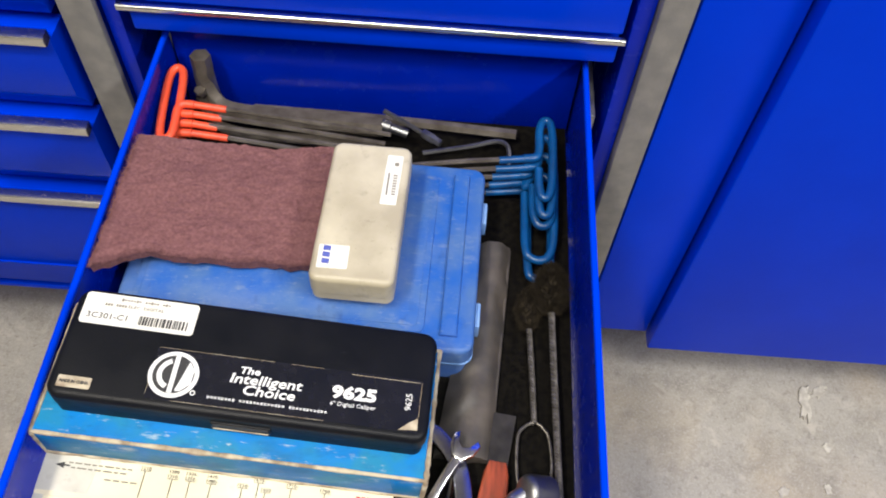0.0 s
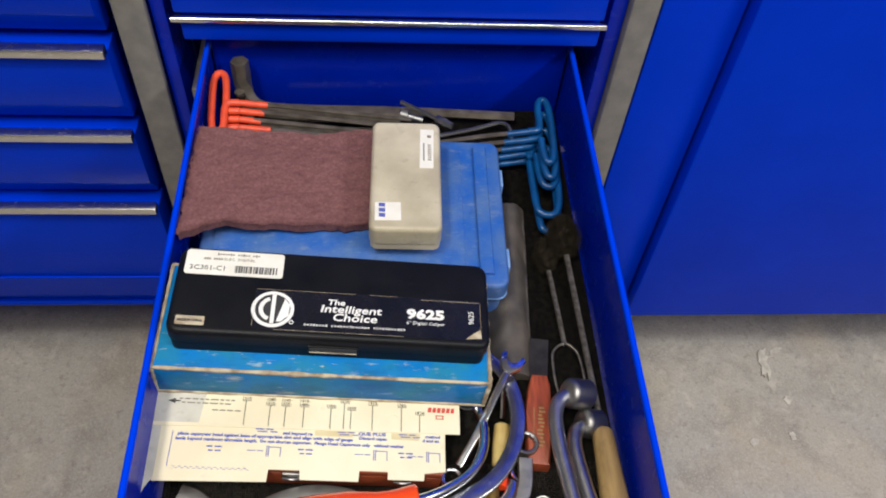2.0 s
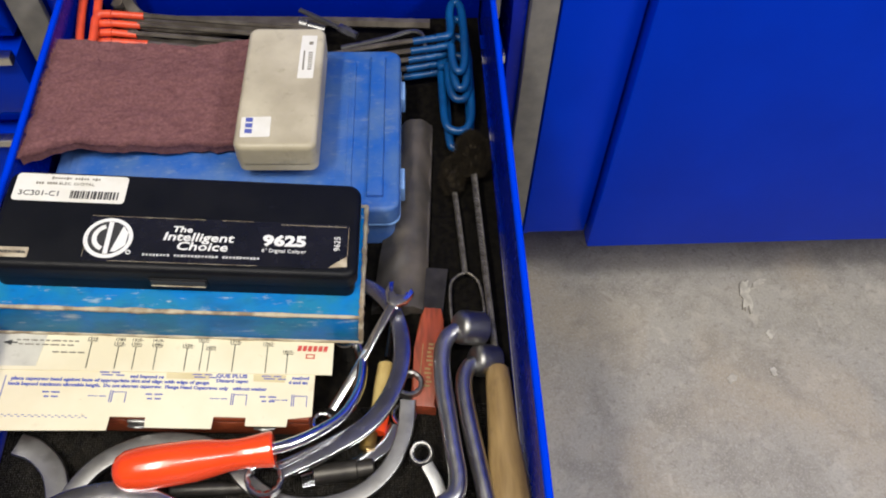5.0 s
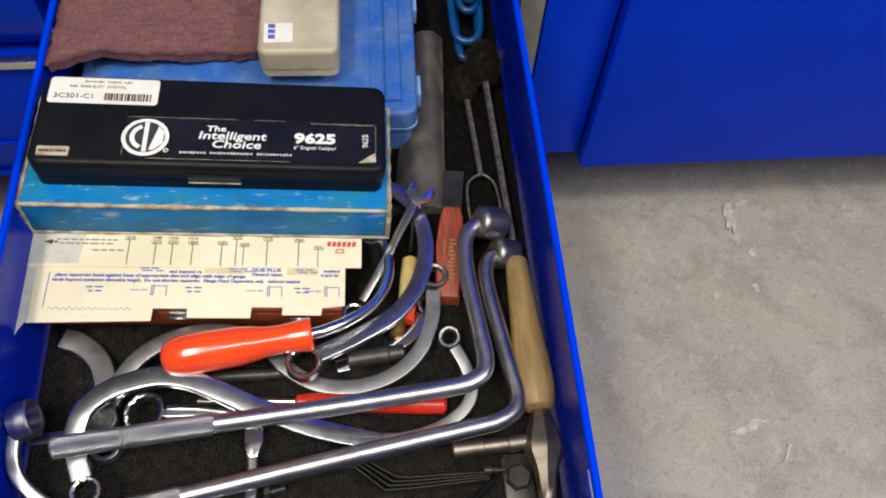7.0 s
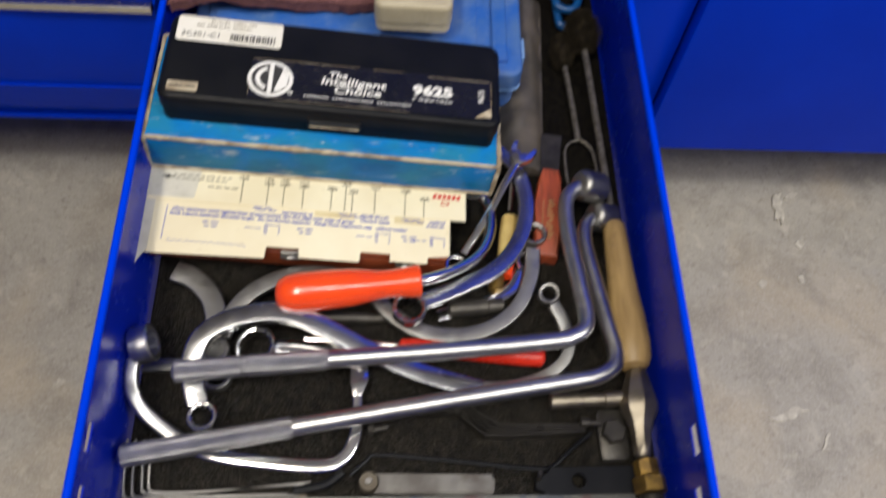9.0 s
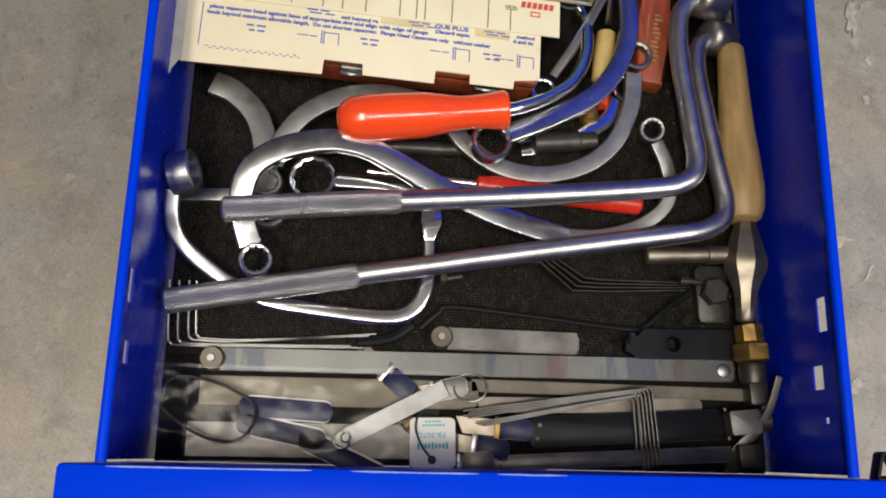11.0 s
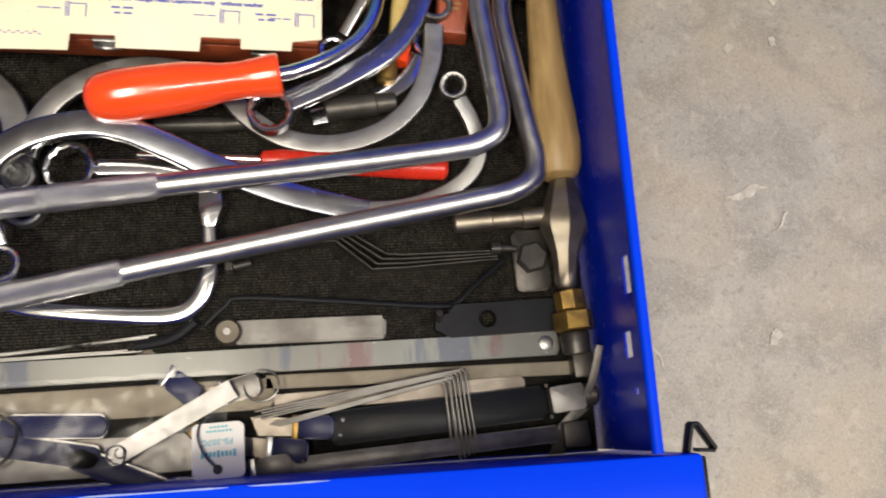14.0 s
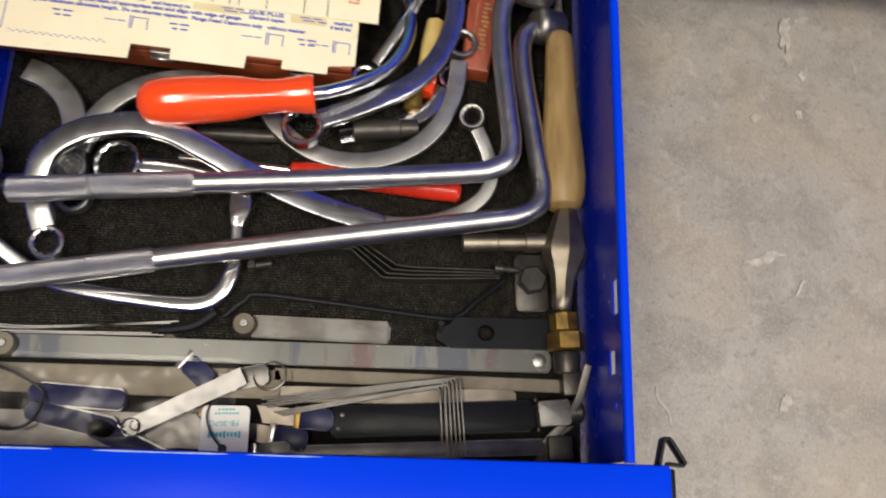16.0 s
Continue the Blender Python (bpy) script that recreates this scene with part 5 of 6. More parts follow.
def handles():
    t = thing("red_screwdriver", "red plastic screwdriver handle under the bars", "screwdriver", (0.07, 0.154, B))
    a, b = Vector((0.116, 0.1515, 0.560)), Vector((0.018, 0.1595, 0.5605))
    part("handle", lathe([(0, 0.004), (0.002, 0.0062), (0.02, 0.0066), (0.07, 0.0058), (0.088, 0.0062), (0.097, 0.005), (0.0985, 0.003)], along(a, b), 12), RED, t)
    part("shaft", tube([tuple(b), (-0.045, 0.165, 0.5575)], 0.0026, straight=True, n=10), CHROME, t)
    t = thing("scraper", "scraper with a red-stained wooden handle", "scraper", (0.128, 0.26, B))
    m = pose(0.1275, 0.2655, 0, 0, 0, -7)
    part("handle", prism([(-0.0085, -0.037), (0.0085, -0.037), (0.0102, 0.005), (0.0085, 0.030), (0.006, 0.0385), (-0.006, 0.0385), (-0.0085, 0.030), (-0.0102, 0.005)], B, B + 0.013, None, m, 0.002), REDWOOD, t)
    part("print", bars([(0.0005 + 0.0016 * ((i * 3) % 4) / 3, -0.022 + 0.0031 * i, 0.0050 - 0.0011 * (i % 3), 0.0015) for i in range(11)] + [(-0.0042, -0.006, 0.0006, 0.030)], m @ Matrix.Translation((0, 0, B + 0.0131))), WOOD, t, "faded tan print")
    part("blade", prism([(-0.007, 0.036), (0.007, 0.036), (0.008, 0.075), (-0.008, 0.075)], B + 0.005, B + 0.0065, None, m), OLDSTEEL, t)
    t = thing("yellow_screwdriver", "small screwdriver with yellow and orange plastic handle", "screwdriver", (0.097, 0.25, B))
    part("handle", lathe([(0, 0.004), (0.002, 0.0062), (0.018, 0.0066), (0.034, 0.0058), (0.036, 0.003)], along((0.0945, 0.229, B + 0.007), (0.0995, 0.268, B + 0.007)), 10), YELLOW, t, "yellow plastic handle")
    part("collar", lathe([(0, 0.0055), (0.012, 0.0066), (0.014, 0.004)], along((0.0925, 0.214, B + 0.007), (0.0945, 0.229, B + 0.007)), 10), ORANGE, t, "orange plastic collar")
    part("shaft", tube([(0.0995, 0.268, B + 0.007), (0.105, 0.31, B + 0.007)], 0.0024, straight=True, n=8), CHROME, t)
    for a, b, r, ma, lab in (((0.052, 0.1875, B + 0.007), (0.091, 0.1915, B + 0.007), 0.0066, OLDSTEEL, "dark steel pin lying on the liner"), ((-0.038, 0.182, B + 0.0045), (0.012, 0.182, B + 0.0045), 0.0042, OLDSTEEL, "dark steel rod lying on the liner"), ((0.086, 0.203, B + 0.006), (0.088, 0.221, B + 0.006), 0.0055, BRASS, "short tarnished brass pin")):
        l = (Vector(b) - Vector(a)).length
        solid("pin", lathe([(0, r * 0.6), (0.001, r), (l * 0.7, r), (l * 0.72, r * 0.85), (l - 0.001, r * 0.85), (l, r * 0.5)], along(a, b), 16), ma, lab, "pin")
    solid("socket", box_end((0.0715, 0.277, B + 0.012), 0.0085, 0.0058, 0.024), CHROME, "small chrome socket standing by the stack", "socket")


screwdriver()
handles()


# ---------------------------------------------------------------- front right corner


def hammer():
    t = thing("hammer_head_tool", "polished steel hammer head with a side pin", "hammer", (0.175, 0.11, B))
    z = B + 0.0125
    prof = [(0, 0.0045), (0.003, 0.0062), (0.014, 0.0096), (0.026, 0.0130), (0.031, 0.0128), (0.037, 0.0098), (0.044, 0.0072), (0.053, 0.0060), (0.060, 0.0056), (0.062, 0.004)]
    part("head", lathe(prof, along((0.177, 0.1455, z + 0.001), (0.1735, 0.083, z)), 8, None), NICKEL, t)
    part("pin", lathe([(0, 0.0042), (0.001, 0.0052), (0.020, 0.0052), (0.0205, 0.0046), (0.036, 0.0046), (0.0365, 0.0056), (0.040, 0.0056), (0.048, 0.005)], along((0.1175, 0.1215, z - 0.004), (0.166, 0.1235, z - 0.002)), 16), NICKEL, t)
    f = thing("brass_fitting", "brass pipe fitting with hexagon nut and dark hose end", "fitting", (0.176, 0.068, B))
    part("collar", lathe([(0, 0.006), (0.001, 0.0082), (0.010, 0.0082), (0.011, 0.0072)], along((0.1745, 0.0825, z), (0.1755, 0.071, z)), 8), BRASS, f)
    part("nut", lathe([(0, 0.0095), (0.0008, 0.0106), (0.0095, 0.0106), (0.0103, 0.0095)], along((0.1755, 0.0715, z), (0.176, 0.061, z)), 6), BRASS, f)
    part("hose_end", lathe([(0, 0.007), (0.002, 0.0078), (0.011, 0.0072), (0.012, 0.004)], along((0.176, 0.061, z - 0.001), (0.1765, 0.049, z - 0.002)), 14), OLDSTEEL, f, "dark steel hose end")


def plates():
    t = thing("bolted_plate", "dark steel plate with a hexagon bolt", "plate", (0.158, 0.1, B))
    m = pose(0.1578, 0.1005, 0, 0, 0, 2)
    part("plate", prism(rounded(0.0185, 0.033, 0.003), B, B + 0.0055, None, m, 0.0008), OLDSTEEL, t)
    part("bolt", lathe([(0, 0.0082), (0.0055, 0.0082), (0.0066, 0.0072)], pose(0.1578, 0.1015, B + 0.0056, 0, 0, 12), 6), OLDSTEEL, t, "dark hexagon bolt head")
    m = pose(0.1395, 0.0705, 0, 0, 0, 1)
    t = thing("puller_arm", "black steel puller arm with a round hole", "puller arm", (0.14, 0.07, B))
    bm = bmesh.new()
    outer = [(-0.035, -0.004), (-0.027, -0.0085), (0.0315, -0.0085), (0.0315, 0.0085), (-0.024, 0.0085), (-0.028, 0.004), (-0.0345, 0.003)]
    # plate with a hole: fan of quads between outline points and the rim of the hole
    n = 28

    def rim(a):
        """The outline met from the hole's centre at that angle."""
        best = None
        for p, q in zip(outer, outer[1:] + outer[:1]):
            dx, dy = math.cos(a), math.sin(a)
            ex, ey = q[0] - p[0], q[1] - p[1]
            den = dx * ey - dy * ex
            if abs(den) < 1e-12:
                continue
            px, py = p[0] + 0.0075, p[1]
            s = (px * ey - py * ex) / den
            u = (px * dy - py * dx) / den
            if s > 0 and -1e-9 <= u <= 1 + 1e-9 and (best is None or s < best):
                best = s
        return (-0.0075 + best * math.cos(a), best * math.sin(a))
    angles = sorted({*[2 * math.pi * i / n for i in range(n)], *[math.atan2(y, x + 0.0075) % (2 * math.pi) for x, y in outer]})
    rows = [[], [], [], []]
    for a in angles:
        ox, oy = rim(a)
        hx, hy = -0.0075 + 0.0046 * math.cos(a), 0.0046 * math.sin(a)
        for k, (x, y, z) in enumerate(((ox, oy, B + 0.0082), (hx, hy, B + 0.0082), (hx, hy, B), (ox, oy, B))):
            rows[k].append(bm.verts.new(m @ Vector((x, y, z))))
    c = len(angles)
    for k in range(4):
        for i in range(c):
            bm.faces.new((rows[k][i], rows[k][(i + 1) % c], rows[(k + 1) % 4][(i + 1) % c], rows[(k + 1) % 4][i]))
    part("plate", bm, BLACKP, t)
    part("peg", tube([(0.1065, 0.069, B + 0.002), (0.1065, 0.0735, B + 0.016)], 0.0016, straight=True, n=8), OLDSTEEL, t)


def offset_gauges():
    for i in range(4):
        o = 0.0026 * i
        p = [(0.030 + 0.004 * i, 0.1135 + o * 0.6), (0.0555 + o, 0.1140 + o * 0.5), (0.0735 + o * 1.0, 0.0985 + o), (0.090, 0.0985 + o * 0.9), (0.139, 0.1010 + o * 0.6)]
        pts = [(x, y, B + 0.006 - 0.0004 * i) for x, y in p]
        solid("offset_gauge", sweep([(*a, 1) for a in pts], [(-0.0003, -0.006), (0.0003, -0.006), (0.0003, 0.006), (-0.0003, 0.006)], straight=True), OLDSTEEL, "thin bent steel offset gauge blade standing on edge", "gauge blade", "offset gauge blades")
    t = thing("knurled_screw", "small dark knurled screw at the gauge ends", "screw", (0.139, 0.106, B))
    part("head", lathe([(0, 0.0032), (0.0045, 0.0032)], along((0.136, 0.1065, B + 0.012), (0.1405, 0.1065, B + 0.012)), 14), OLDSTEEL, t)
    part("shank", lathe([(0, 0.0019), (0.009, 0.0019)], along((0.1405, 0.1065, B + 0.012), (0.1485, 0.1065, B + 0.010)), 10), OLDSTEEL, t)
    solid("bent_rod", tube([(-0.012, 0.075, B + 0.003), (-0.002, 0.084, B + 0.003), (0.006, 0.088, B + 0.003), (0.05, 0.0845, B + 0.003), (0.105, 0.079, B + 0.003), (0.117, 0.0805, B + 0.003), (0.128, 0.0895, B + 0.006), (0.1415, 0.0995, B + 0.013)], 0.0015, n=8), BLACKP, "thin black bent rod on the liner", "rod")
    t = thing("small_bolt", "small dark bolt on the liner", "bolt", (0.004, 0.104, B))
    part("head", lathe([(0, 0.004), (0.0035, 0.004)], along((-0.001, 0.104, B + 0.004), (0.0025, 0.104, B + 0.004)), 6), OLDSTEEL, t)
    part("shank", lathe([(0, 0.0022), (0.009, 0.0022)], along((0.0025, 0.104, B + 0.004), (0.011, 0.106, B + 0.003)), 10), OLDSTEEL, t)


hammer()
plates()
offset_gauges()

# ---------------------------------------------------------------- front row


def feeler_gauge(p0, p1, width, leaves, z, pivot, material, label):
    """A stack of steel leaves between two cover plates, with a knurled pivot nut at one end."""
    t = thing("feeler_gauge", label, "feeler gauge", (*p0, z), "feeler gauges")
    a = math.atan2(p1[1] - p0[1], p1[0] - p0[0])
    l = math.hypot(p1[0] - p0[0], p1[1] - p0[1])
    m = pose(p0[0], p0[1], z, 0, 0, math.degrees(a))
    for i in range(leaves):
        w = width - 0.0006 * (i % 2)
        part("leaf", prism([(0.0, -w / 2), (l - 0.002 - 0.0006 * (i % 3), -w / 2 + 0.0003 * i), (l - 0.0006 * i, -w / 4), (l - 0.0006 * i, w / 4), (l - 0.002, w / 2), (0.0, w / 2)], i * 0.0011, i * 0.0011 + 0.0009, None, m), material, t)
    h = leaves * 0.0011
    if pivot:
        q = m @ Matrix.Translation((-0.004, 0, 0))
        part("pivot_nut", lathe([(0, pivot), (h + 0.003, pivot), (h + 0.0042, pivot * 0.88)], q, 22), TANSTEEL, t, "knurled pale metal pivot nut")
        part("screw", lathe([(0, pivot * 0.34), (0.0012, pivot * 0.30)], q @ Matrix.Translation((0, 0, h + 0.0043)), 12), STEEL, t)
    return t, m, h, l


def front_row():
    feeler_gauge((0.004, 0.0702), (0.0795, 0.0695), 0.0122, 4, B, 0.0064, GAUGE, "short steel feeler gauge set with a pale pivot nut")
    t, m, h, l = feeler_gauge((-0.120, 0.0545), (0.1695, 0.0565), 0.0122, 3, B + 0.002, 0.0066, STAINED, "long steel feeler gauge set stained with old ink")
    part("rivet", lathe([(0, 0.0040), (0.0008, 0.0038), (0.0016, 0.002)], m @ Matrix.Translation((l - 0.0075, 0, h)), 16), STEEL, t, "domed rivet")
    feeler_gauge((-0.130, 0.038), (0.022, 0.039), 0.0155, 2, B, 0, TANSTEEL, "broad tan steel gauge blades lying flat")
    feeler_gauge((0.018, 0.0445), (0.1765, 0.0435), 0.0070, 2, B, 0, TANSTEEL, "long narrow tan steel gauge blade")
    feeler_gauge((0.022, 0.034), (0.15, 0.0365), 0.0085, 2, B - 0.0003, 0, HEXSTEEL, "rusty brown steel gauge blade")
    feeler_gauge((-0.135, 0.012), (-0.01, 0.013), 0.018, 1, B, 0, GAUGE, "flat grey steel blade at the drawer front")
    # thin bent wires at the left
    for i, (x, y0, xe, ye) in enumerate(((-0.1490, 0.0615, -0.043, 0.0632), (-0.1440, 0.0625, -0.050, 0.0640), (-0.1385, 0.0645, -0.036, 0.0712), (-0.1345, 0.0655, -0.040, 0.0700))):
        solid("bent_gauge_wire", tube([(x - 0.0005, 0.096, B + 0.010), (x, y0 + 0.006, B + 0.004), (x + 0.0012, y0 + 0.0012, B + 0.0022), (x + 0.006, y0, B + 0.002), (x + 0.03, y0 + 0.0002, B + 0.002), (xe, ye, B + 0.002)], 0.0007, n=6, per=5), STEEL, "thin bent steel gauge wire on the liner", "gauge wire", "bent gauge wires at the drawer side")
    solid("plier_tip", tube([(-0.046, 0.066, B + 0.003), (-0.036, 0.067, B + 0.004), (-0.026, 0.0695, B + 0.005), (-0.016, 0.0765, B + 0.006)], 0.0028, n=8), BLACKP, "black bent pick tip lying under the wrench", "pick")
    # bundle of thin right-angled blades
    for i in range(8):
        low = i > 4
        z = B + 0.0090 - 0.0003 * i
        cx, cy = (0.1175 - 0.0020 * i, 0.0450 - 0.0007 * i) if not low else (0.1115 - 0.0022 * (i - 5), 0.0412 - 0.0009 * (i - 5))
        x0, y0 = (0.013 + 0.003 * (i % 3), 0.0300 - 0.0009 * i) if not low else (0.010 + 0.002 * i, 0.0236 - 0.0006 * (i - 5))
        ex, ey = (0.1222 - 0.0022 * i, 0.004 - 0.0008 * i) if not low else (0.1150 - 0.0024 * (i - 5), 0.003)
        k = 0.0022
        pts = [(x0, y0, z - 0.002), (x0 + (cx - x0) * 0.5, y0 + (cy - y0) * 0.52, z - 0.001), (cx - 2.2 * k, cy - 0.0006, z), (cx - 0.5 * k, cy - 0.0004, z), (cx + 0.12 * k, cy - 0.9 * k, z), (cx + 0.3 * k, cy - 2.2 * k, z), (cx + 0.55 * (ex - cx), cy + 0.55 * (ey - cy), z - 0.001), (ex, ey, z - 0.003)]
        solid("bent_gauge", sweep(pts, [(-0.0003, -0.0020), (0.0003, -0.0020), (0.00055, 0.0010), (0.0003, 0.0017), (-0.0003, 0.0017), (-0.00055, 0.0010)], per=4), GAUGE, "thin right-angled steel gauge blade in a bundle", "gauge blade", "bundle of bent gauge blades")
    for a, b, w, z, ma, lab in (((0.050, 0.0165), (0.1595, 0.0235), 0.017, B + 0.0005, BLACKP, "flat black plastic bar with small rivets"), ((0.03, -0.0005), (0.166, 0.0075), 0.0085, B + 0.001, GAUGE, "grey steel bar along the drawer front")):
        q = pose((a[0] + b[0]) / 2, (a[1] + b[1]) / 2 + 0.003, 0, 0, 0, math.degrees(math.atan2(b[1] - a[1], b[0] - a[0])))
        t = thing("flat_bar", lab, "bar", (*q.translation[:2], z))
        part("body", prism(rounded(math.dist(a, b), w, 0.003), z, z + 0.005, None, q, 0.0008), ma, t)
        for x, y in ((0.006, 0.22), (0.004, -0.2)):
            part("rivet", lathe([(0, 0.0013), (0.0004, 0.0012), (0.0007, 0.0006)], q @ Matrix.Translation((x - math.dist(a, b) / 2, y * w, z + 0.005)), 12), GAUGE, t, "small worn rivet")
    # navy folding gauge with leaves
    for (cx, cy, rz, l, lab) in ((-0.083, 0.0285, -3, 0.05, "navy cover of a small feeler gauge"), (-0.0845, 0.0165, -11, 0.048, "navy cover of a small feeler gauge with bright leaves"), (-0.052, 0.004, -24, 0.05, "dark navy cover of a small feeler gauge")):
        t = thing("small_feeler_gauge", lab, "feeler gauge", (cx, cy, B), "navy feeler gauges")
        q = pose(cx, cy, 0, 0, 0, rz)
        part("cover", prism(rounded(l, 0.0105, 0.0045), B + 0.0052, B + 0.0066, None, q, 0.0004), NAVY, t)
        for k in range(3):
            part("leaf", prism(rounded(l - 0.003, 0.0102, 0.004), B + 0.0020 + 0.001 * k, B + 0.0027 + 0.001 * k, None, q @ Matrix.Translation((0.001, 0.0009 * k - 0.0006, 0))), STEEL, t)
        part("cover", prism(rounded(l, 0.0105, 0.0045), B, B + 0.0014, None, q), NAVY, t)
    # steel tag on a ring
    t = thing("steel_tag", "bright steel tag with a hole and a split ring", "tag", (-0.025, 0.03, B + 0.009))
    q = pose(-0.0248, 0.0275, B + 0.0095, 3, 0, 27.5)
    out = [(-0.0335, -0.002), (-0.031, -0.0045), (0.031, -0.0048), (0.031, 0.0048), (-0.031, 0.0045), (-0.0335, 0.002)]
    part("plate", prism(out, 0, 0.0009, None, q), TAGSTEEL, t)
    part("eyelet", box_end(tuple(q @ Vector((-0.0285, 0, 0.001))), 0.0030, 0.0020, 0.0006, (0, 0, 0)), OLDSTEEL, t)
    ring = [tuple(q @ Vector((-0.031 + 0.0045 * math.cos(a), 0.0045 * math.sin(a), 0.0012 + 0.002 * math.sin(a + 1)))) for a in [i * 0.5236 for i in range(13)]]
    part("split_ring", tube(ring, 0.0005, n=6, per=2), STEEL, t)
    # small folded gauges
    for (cx, cy, rz, ma, mb, lab) in ((-0.0215, 0.0435, -40, NAVY, SATIN, "navy and bright folded key gauge end"), (0.007, 0.0425, 12, GAUGE, SATIN, "grey folded key gauge end"), (0.043, 0.021, -4, NAVY, BRASS, "navy key gauge end with a brass band"), (0.030, 0.0105, -8, NAVY, SATIN, "navy and bright key gauge end"), (0.022, 0.003, 6, GAUGE, SATIN, "short grey key gauge end")):
        t = thing("key_gauge", lab, "gauge", (cx, cy, B), "small key gauges")
        q = pose(cx, cy, B + 0.002, 4, -8, rz)
        part("cover", prism(rounded(0.018, 0.0115, 0.003), 0, 0.004, None, q, 0.0006), ma, t)
        part("band", box(bmesh.new(), (0.003, 0.0118, 0.0046), q @ Matrix.Translation((-0.0105, 0, 0.0022)), 0.0003), mb, t)
        part("leaf", prism(rounded(0.026, 0.009, 0.002), 0.001, 0.0022, None, q @ Matrix.Translation((-0.024, 0, 0))), HEXSTEEL, t)
    ring = [(0.0165 + 0.0088 * math.cos(a), 0.0425 + 0.0078 * math.sin(a), B + 0.0085 + 0.003 * math.cos(a + 0.6)) for a in [i * 0.5236 for i in range(13)]]
    solid("split_ring", tube(ring, 0.0005, n=6, per=2), STEEL, "thin steel split ring holding key gauges", "ring")
    # white tag with string
    t = thing("paper_tag", "white paper tag with blue print on a dark string", "tag", (-0.004, 0.012, B + 0.01))
    q = pose(-0.0038, 0.0125, B + 0.0125, -3, 2, 1.5)
    part("card", prism(rounded(0.0245, 0.0265, 0.003), 0, 0.0004, None, q), WHITE, t)
    u = q @ pose(0, 0.003, 0.0005, 0, 0, 181)
    lettering("lettering", "FB-307C", 0.0042, u @ Matrix.Translation((0.0005, -0.0012, 0)), TEALINK, t)
    part("print", bars([(-0.0075 + 0.0019 * i, 0.0046, 0.0012, 0.0024 + 0.0010 * (i % 4 == 0)) for i in range(9)] + [(-0.006 + 0.0018 * i, -0.0062, 0.0012, 0.0009) for i in range(7)] + [(-0.004 + 0.0018 * i, -0.0082, 0.0012, 0.0009) for i in range(5)], u), TEALINK, t)
    part("hole", lathe([(0, 0.0023), (0.0002, 0.0023)], q @ Matrix.Translation((-0.0005, -0.0088, 0.0004)), 16), BLACKINK, t)
    part("string", tube([tuple(q @ Vector(v)) for v in ((-0.0005, -0.0088, 0.001), (-0.006, -0.002, 0.003), (-0.009, 0.006, 0.003), (-0.0085, 0.0125, 0.001), (-0.006, 0.016, -0.003))], 0.0006, n=6), BLACKINK, t)
    solid("ring_stub", lathe([(0, 0.003), (0.001, 0.0042), (0.007, 0.0042), (0.008, 0.003)], along((-0.0135, 0.0255, B + 0.004), (-0.0195, 0.020, B + 0.004)), 12), BRASS, "small tarnished brass stub", "stub")
    # clutter in the corner
    t = thing("small_vise", "small grey steel clamp block in the drawer corner", "clamp", (0.173, 0.027, B))
    q = pose(0.1685, 0.0275, B + 0.006, 0, 0, 6)
    part("block", prism(rounded(0.017, 0.013, 0.001), 0, 0.010, None, q, 0.0006), GAUGE, t)
    part("cap", lathe([(0, 0.0062), (0.006, 0.0062), (0.008, 0.004)], q @ pose(0.0085, 0, 0.005, 0, 90, 0), 14), OLDSTEEL, t)
    for y in (-0.007, 0.007):
        part("screw", tube([tuple(q @ Vector((-0.0085, y, 0.004))), tuple(q @ Vector((-0.0085, y * 1.25, 0.004)))], 0.0012, straight=True, n=8), OLDSTEEL, t)
    solid("bent_strap", sweep([(0.162, 0.002, B + 0.002), (0.166, 0.013, B + 0.006), (0.174, 0.022, B + 0.011), (0.180, 0.034, B + 0.020), (0.1845, 0.052, B + 0.026)], bar_section(0.004, 0.001)), GAUGE, "thin bent steel strap leaning in the corner", "strap")
    solid("strap_leaf", prism([(0.158, 0.0), (0.166, 0.0), (0.174, 0.016), (0.1815, 0.022), (0.170, 0.020)], B + 0.004, B + 0.0055), OLDSTEEL, "dark curved steel leaf in the corner", "leaf")
    for a, b, lab in (((0.1725, 0.0095), (0.0135, 0.013), "dark grey block in the drawer corner"), ((0.1795, 0.0445), (0.011, 0.014), "brown-grey block against the drawer side")):
        solid("wedge", box(bmesh.new(), (b[0], b[1], 0.012), pose(a[0], a[1], B + 0.006, 0, 0, 3), 0.0012), OLDSTEEL, lab, "block")
    # rubber band
    band = [(-0.147, 0.037), (-0.143, 0.0425), (-0.133, 0.044), (-0.115, 0.0395), (-0.100, 0.0305), (-0.0985, 0.0215), (-0.104, 0.0135), (-0.113, 0.0105), (-0.128, 0.0145), (-0.144, 0.0245), (-0.1475, 0.031), (-0.147, 0.037)]
    solid("rubber_band", tube([(x, y, B + 0.0105 + 0.002 * math.sin(9 * i)) for i, (x, y) in enumerate(band)], 0.0008, n=6, per=5), RUBBER, "thin black rubber band lying loose", "rubber band")
    # clear bag
    bm = bmesh.new()
    nx, ny = 76, 28
    g = {}
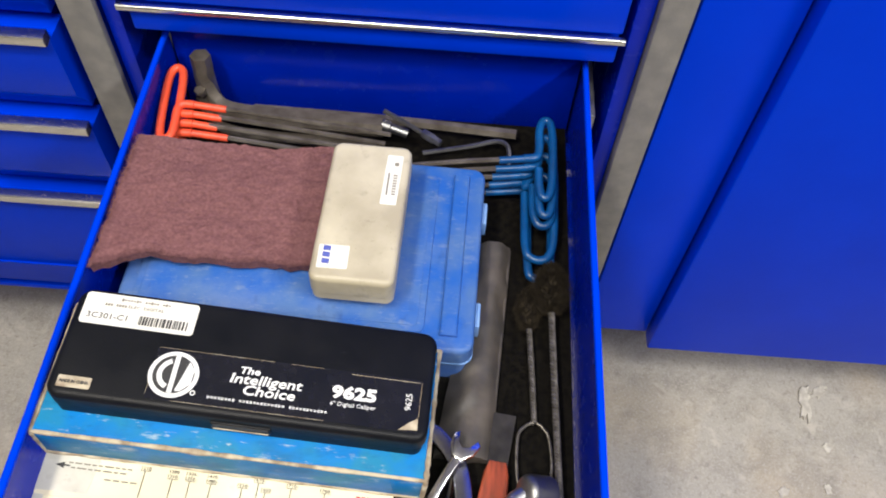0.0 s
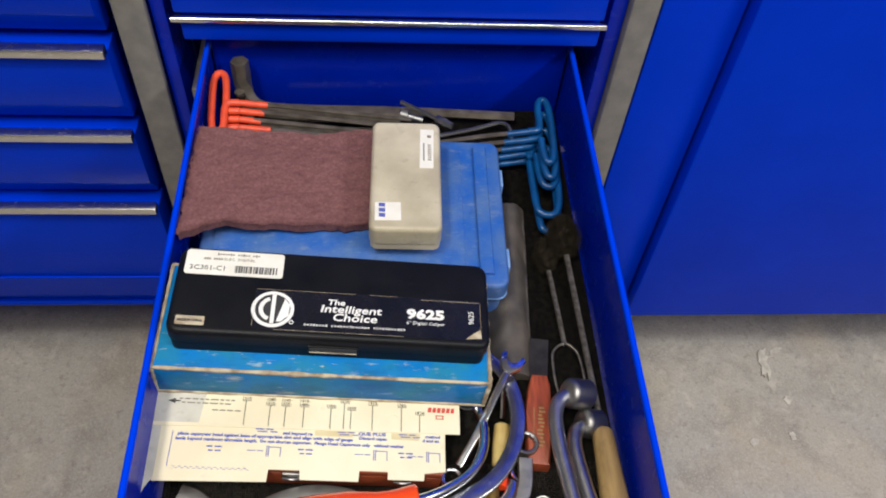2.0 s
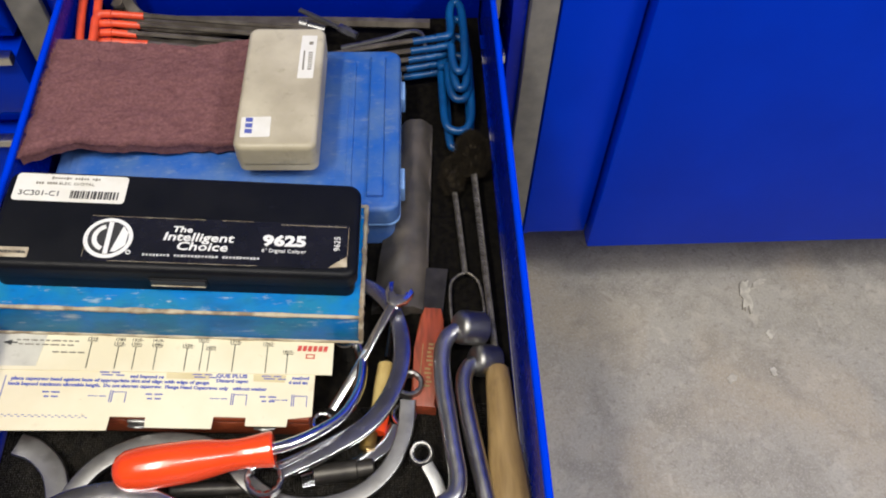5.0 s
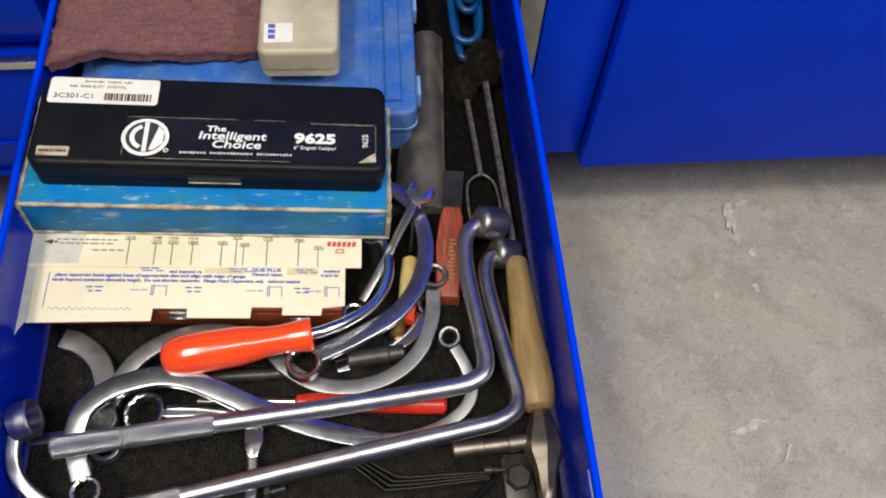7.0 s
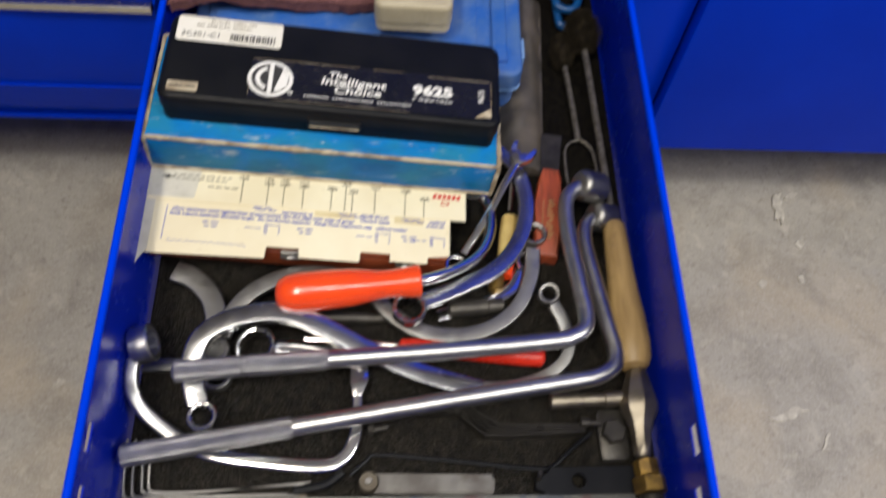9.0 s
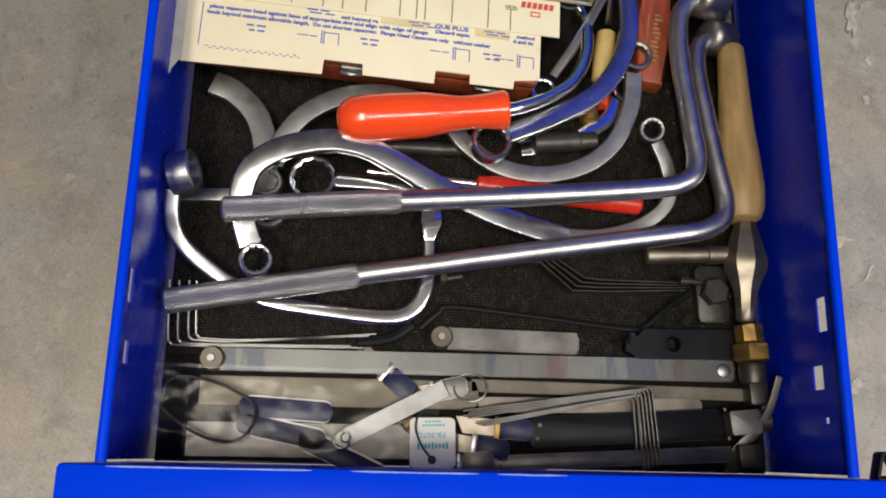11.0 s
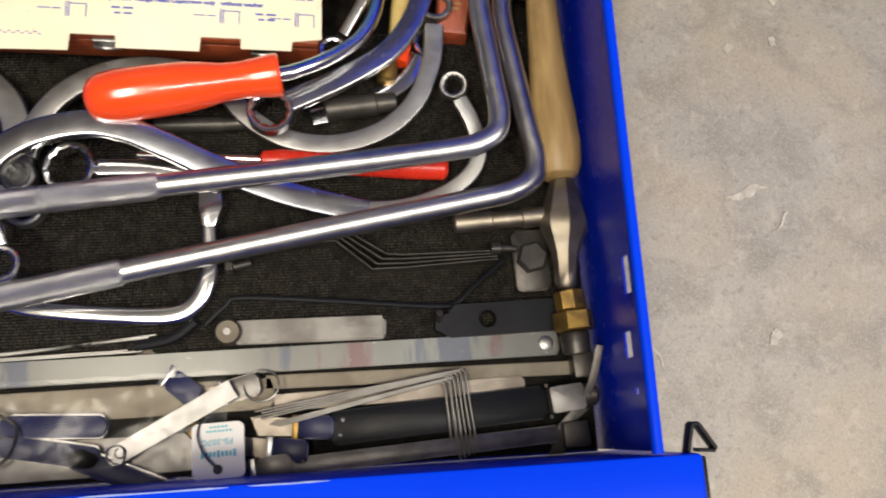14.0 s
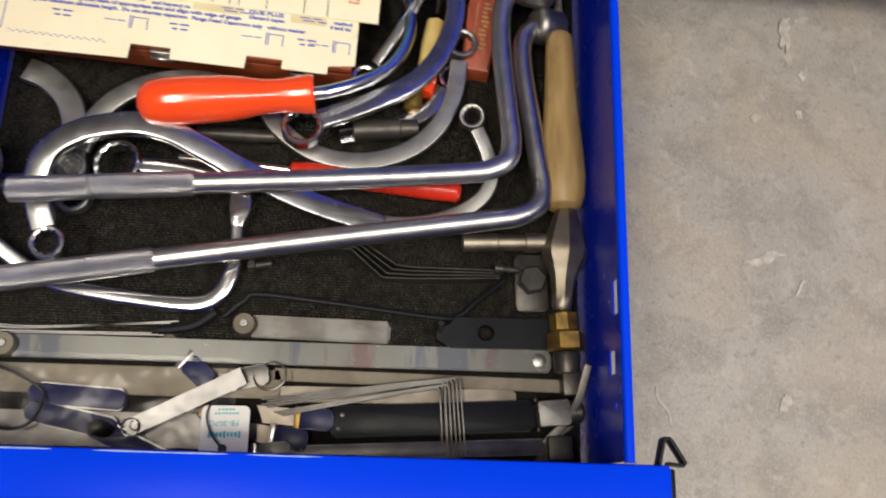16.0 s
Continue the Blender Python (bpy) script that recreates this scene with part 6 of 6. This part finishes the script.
    for i in range(nx + 1):
        for j in range(ny + 1):
            u, v = i / nx, j / ny
            x, y = -0.1505 + 0.150 * u + 0.003 * noise.noise((0, v * 5, 2)), 0.001 + 0.049 * v + 0.002 * noise.noise((u * 6, 1, 2))
            e = min(u, 1 - u, v, 1 - v)
            z = B + 0.0085 + 0.004 * min(1, e * 8) * (0.5 + 0.6 * noise.noise((u * 7, v * 3, 4))) + 0.0012 * noise.noise((u * 28, v * 11, 8)) * max(0.3, 1 - 3 * u) + 0.010 * max(0, 0.10 - u) * 9
            g[i, j] = bm.verts.new((x, y, z))
    for i in range(nx):
        for j in range(ny):
            bm.faces.new((g[i, j], g[i + 1, j], g[i + 1, j + 1], g[i, j + 1]))
    t = thing("plastic_bag", "crumpled clear plastic bag over the gauges", "bag", (-0.075, 0.025, B))
    sheet = part("film", bm, BAG, t)
    seal = part("seal", sweep([(-0.149 + 0.0125 * i, 0.0496 + 0.0006 * (i % 2), B + 0.0095 + 0.0006 * noise.noise((i * 0.7, 1, 1))) for i in range(13)], rounded(0.0022, 0.0006, 0.0002, 2), per=4), BAG, t, "pressed clear seal of the bag")
    sheet.visible_shadow = seal.visible_shadow = False


front_row()

# ---------------------------------------------------------------- litter on the floor


def litter():
    for (x, y, r, ln, ang, lab) in ((0.620, 0.622, 0.0085, 3.0, 62, "torn pale paint flake on the concrete floor"), (0.645, 0.645, 0.006, 2.4, 18, "torn pale paint flake on the concrete floor"), (0.561, 0.290, 0.006, 4.2, 2, "thin pale scrape of filler on the floor"), 
                                    (0.641, 0.558, 0.0055, 1.3, 20, "small pale chip on the floor"), (0.630, 0.499, 0.005, 1.3, 60, "small pale chip on the floor"), (0.567, 0.490, 0.006, 1.4, 10, "small pale chip on the floor"), (0.574, 0.105, 0.007, 1.3, 20, "pale round chip on the floor"),
                                    (0.419, 0.097, 0.0022, 9.0, 100, "thin curled scrap on the floor"), (0.607, 0.252, 0.0022, 6.0, 40, "thin curled scrap on the floor"), (-0.42, 0.33, 0.006, 1.4, 10, "small pale chip on the floor")):
        n = 40
        pts = []
        for i in range(n):
            a = 2 * math.pi * i / n
            k = r * (1 + 0.7 * noise.noise((math.cos(a) * 2.6 + x * 50, math.sin(a) * 2.6, y * 40)) + 0.2 * noise.noise((math.cos(a) * 9, math.sin(a) * 9, x * 90)))
            pts.append((k * ln * math.cos(a), k * math.sin(a) + 0.25 * r * ln * math.sin(2 * math.cos(a))))
        solid("flake", prism(pts, 0.0001, 0.0030 if r > 0.008 else 0.0014, None, pose(x, y, 0, 0, 0, ang), 0.0005), FILLER, lab, "flake", "flakes on the floor")


litter()
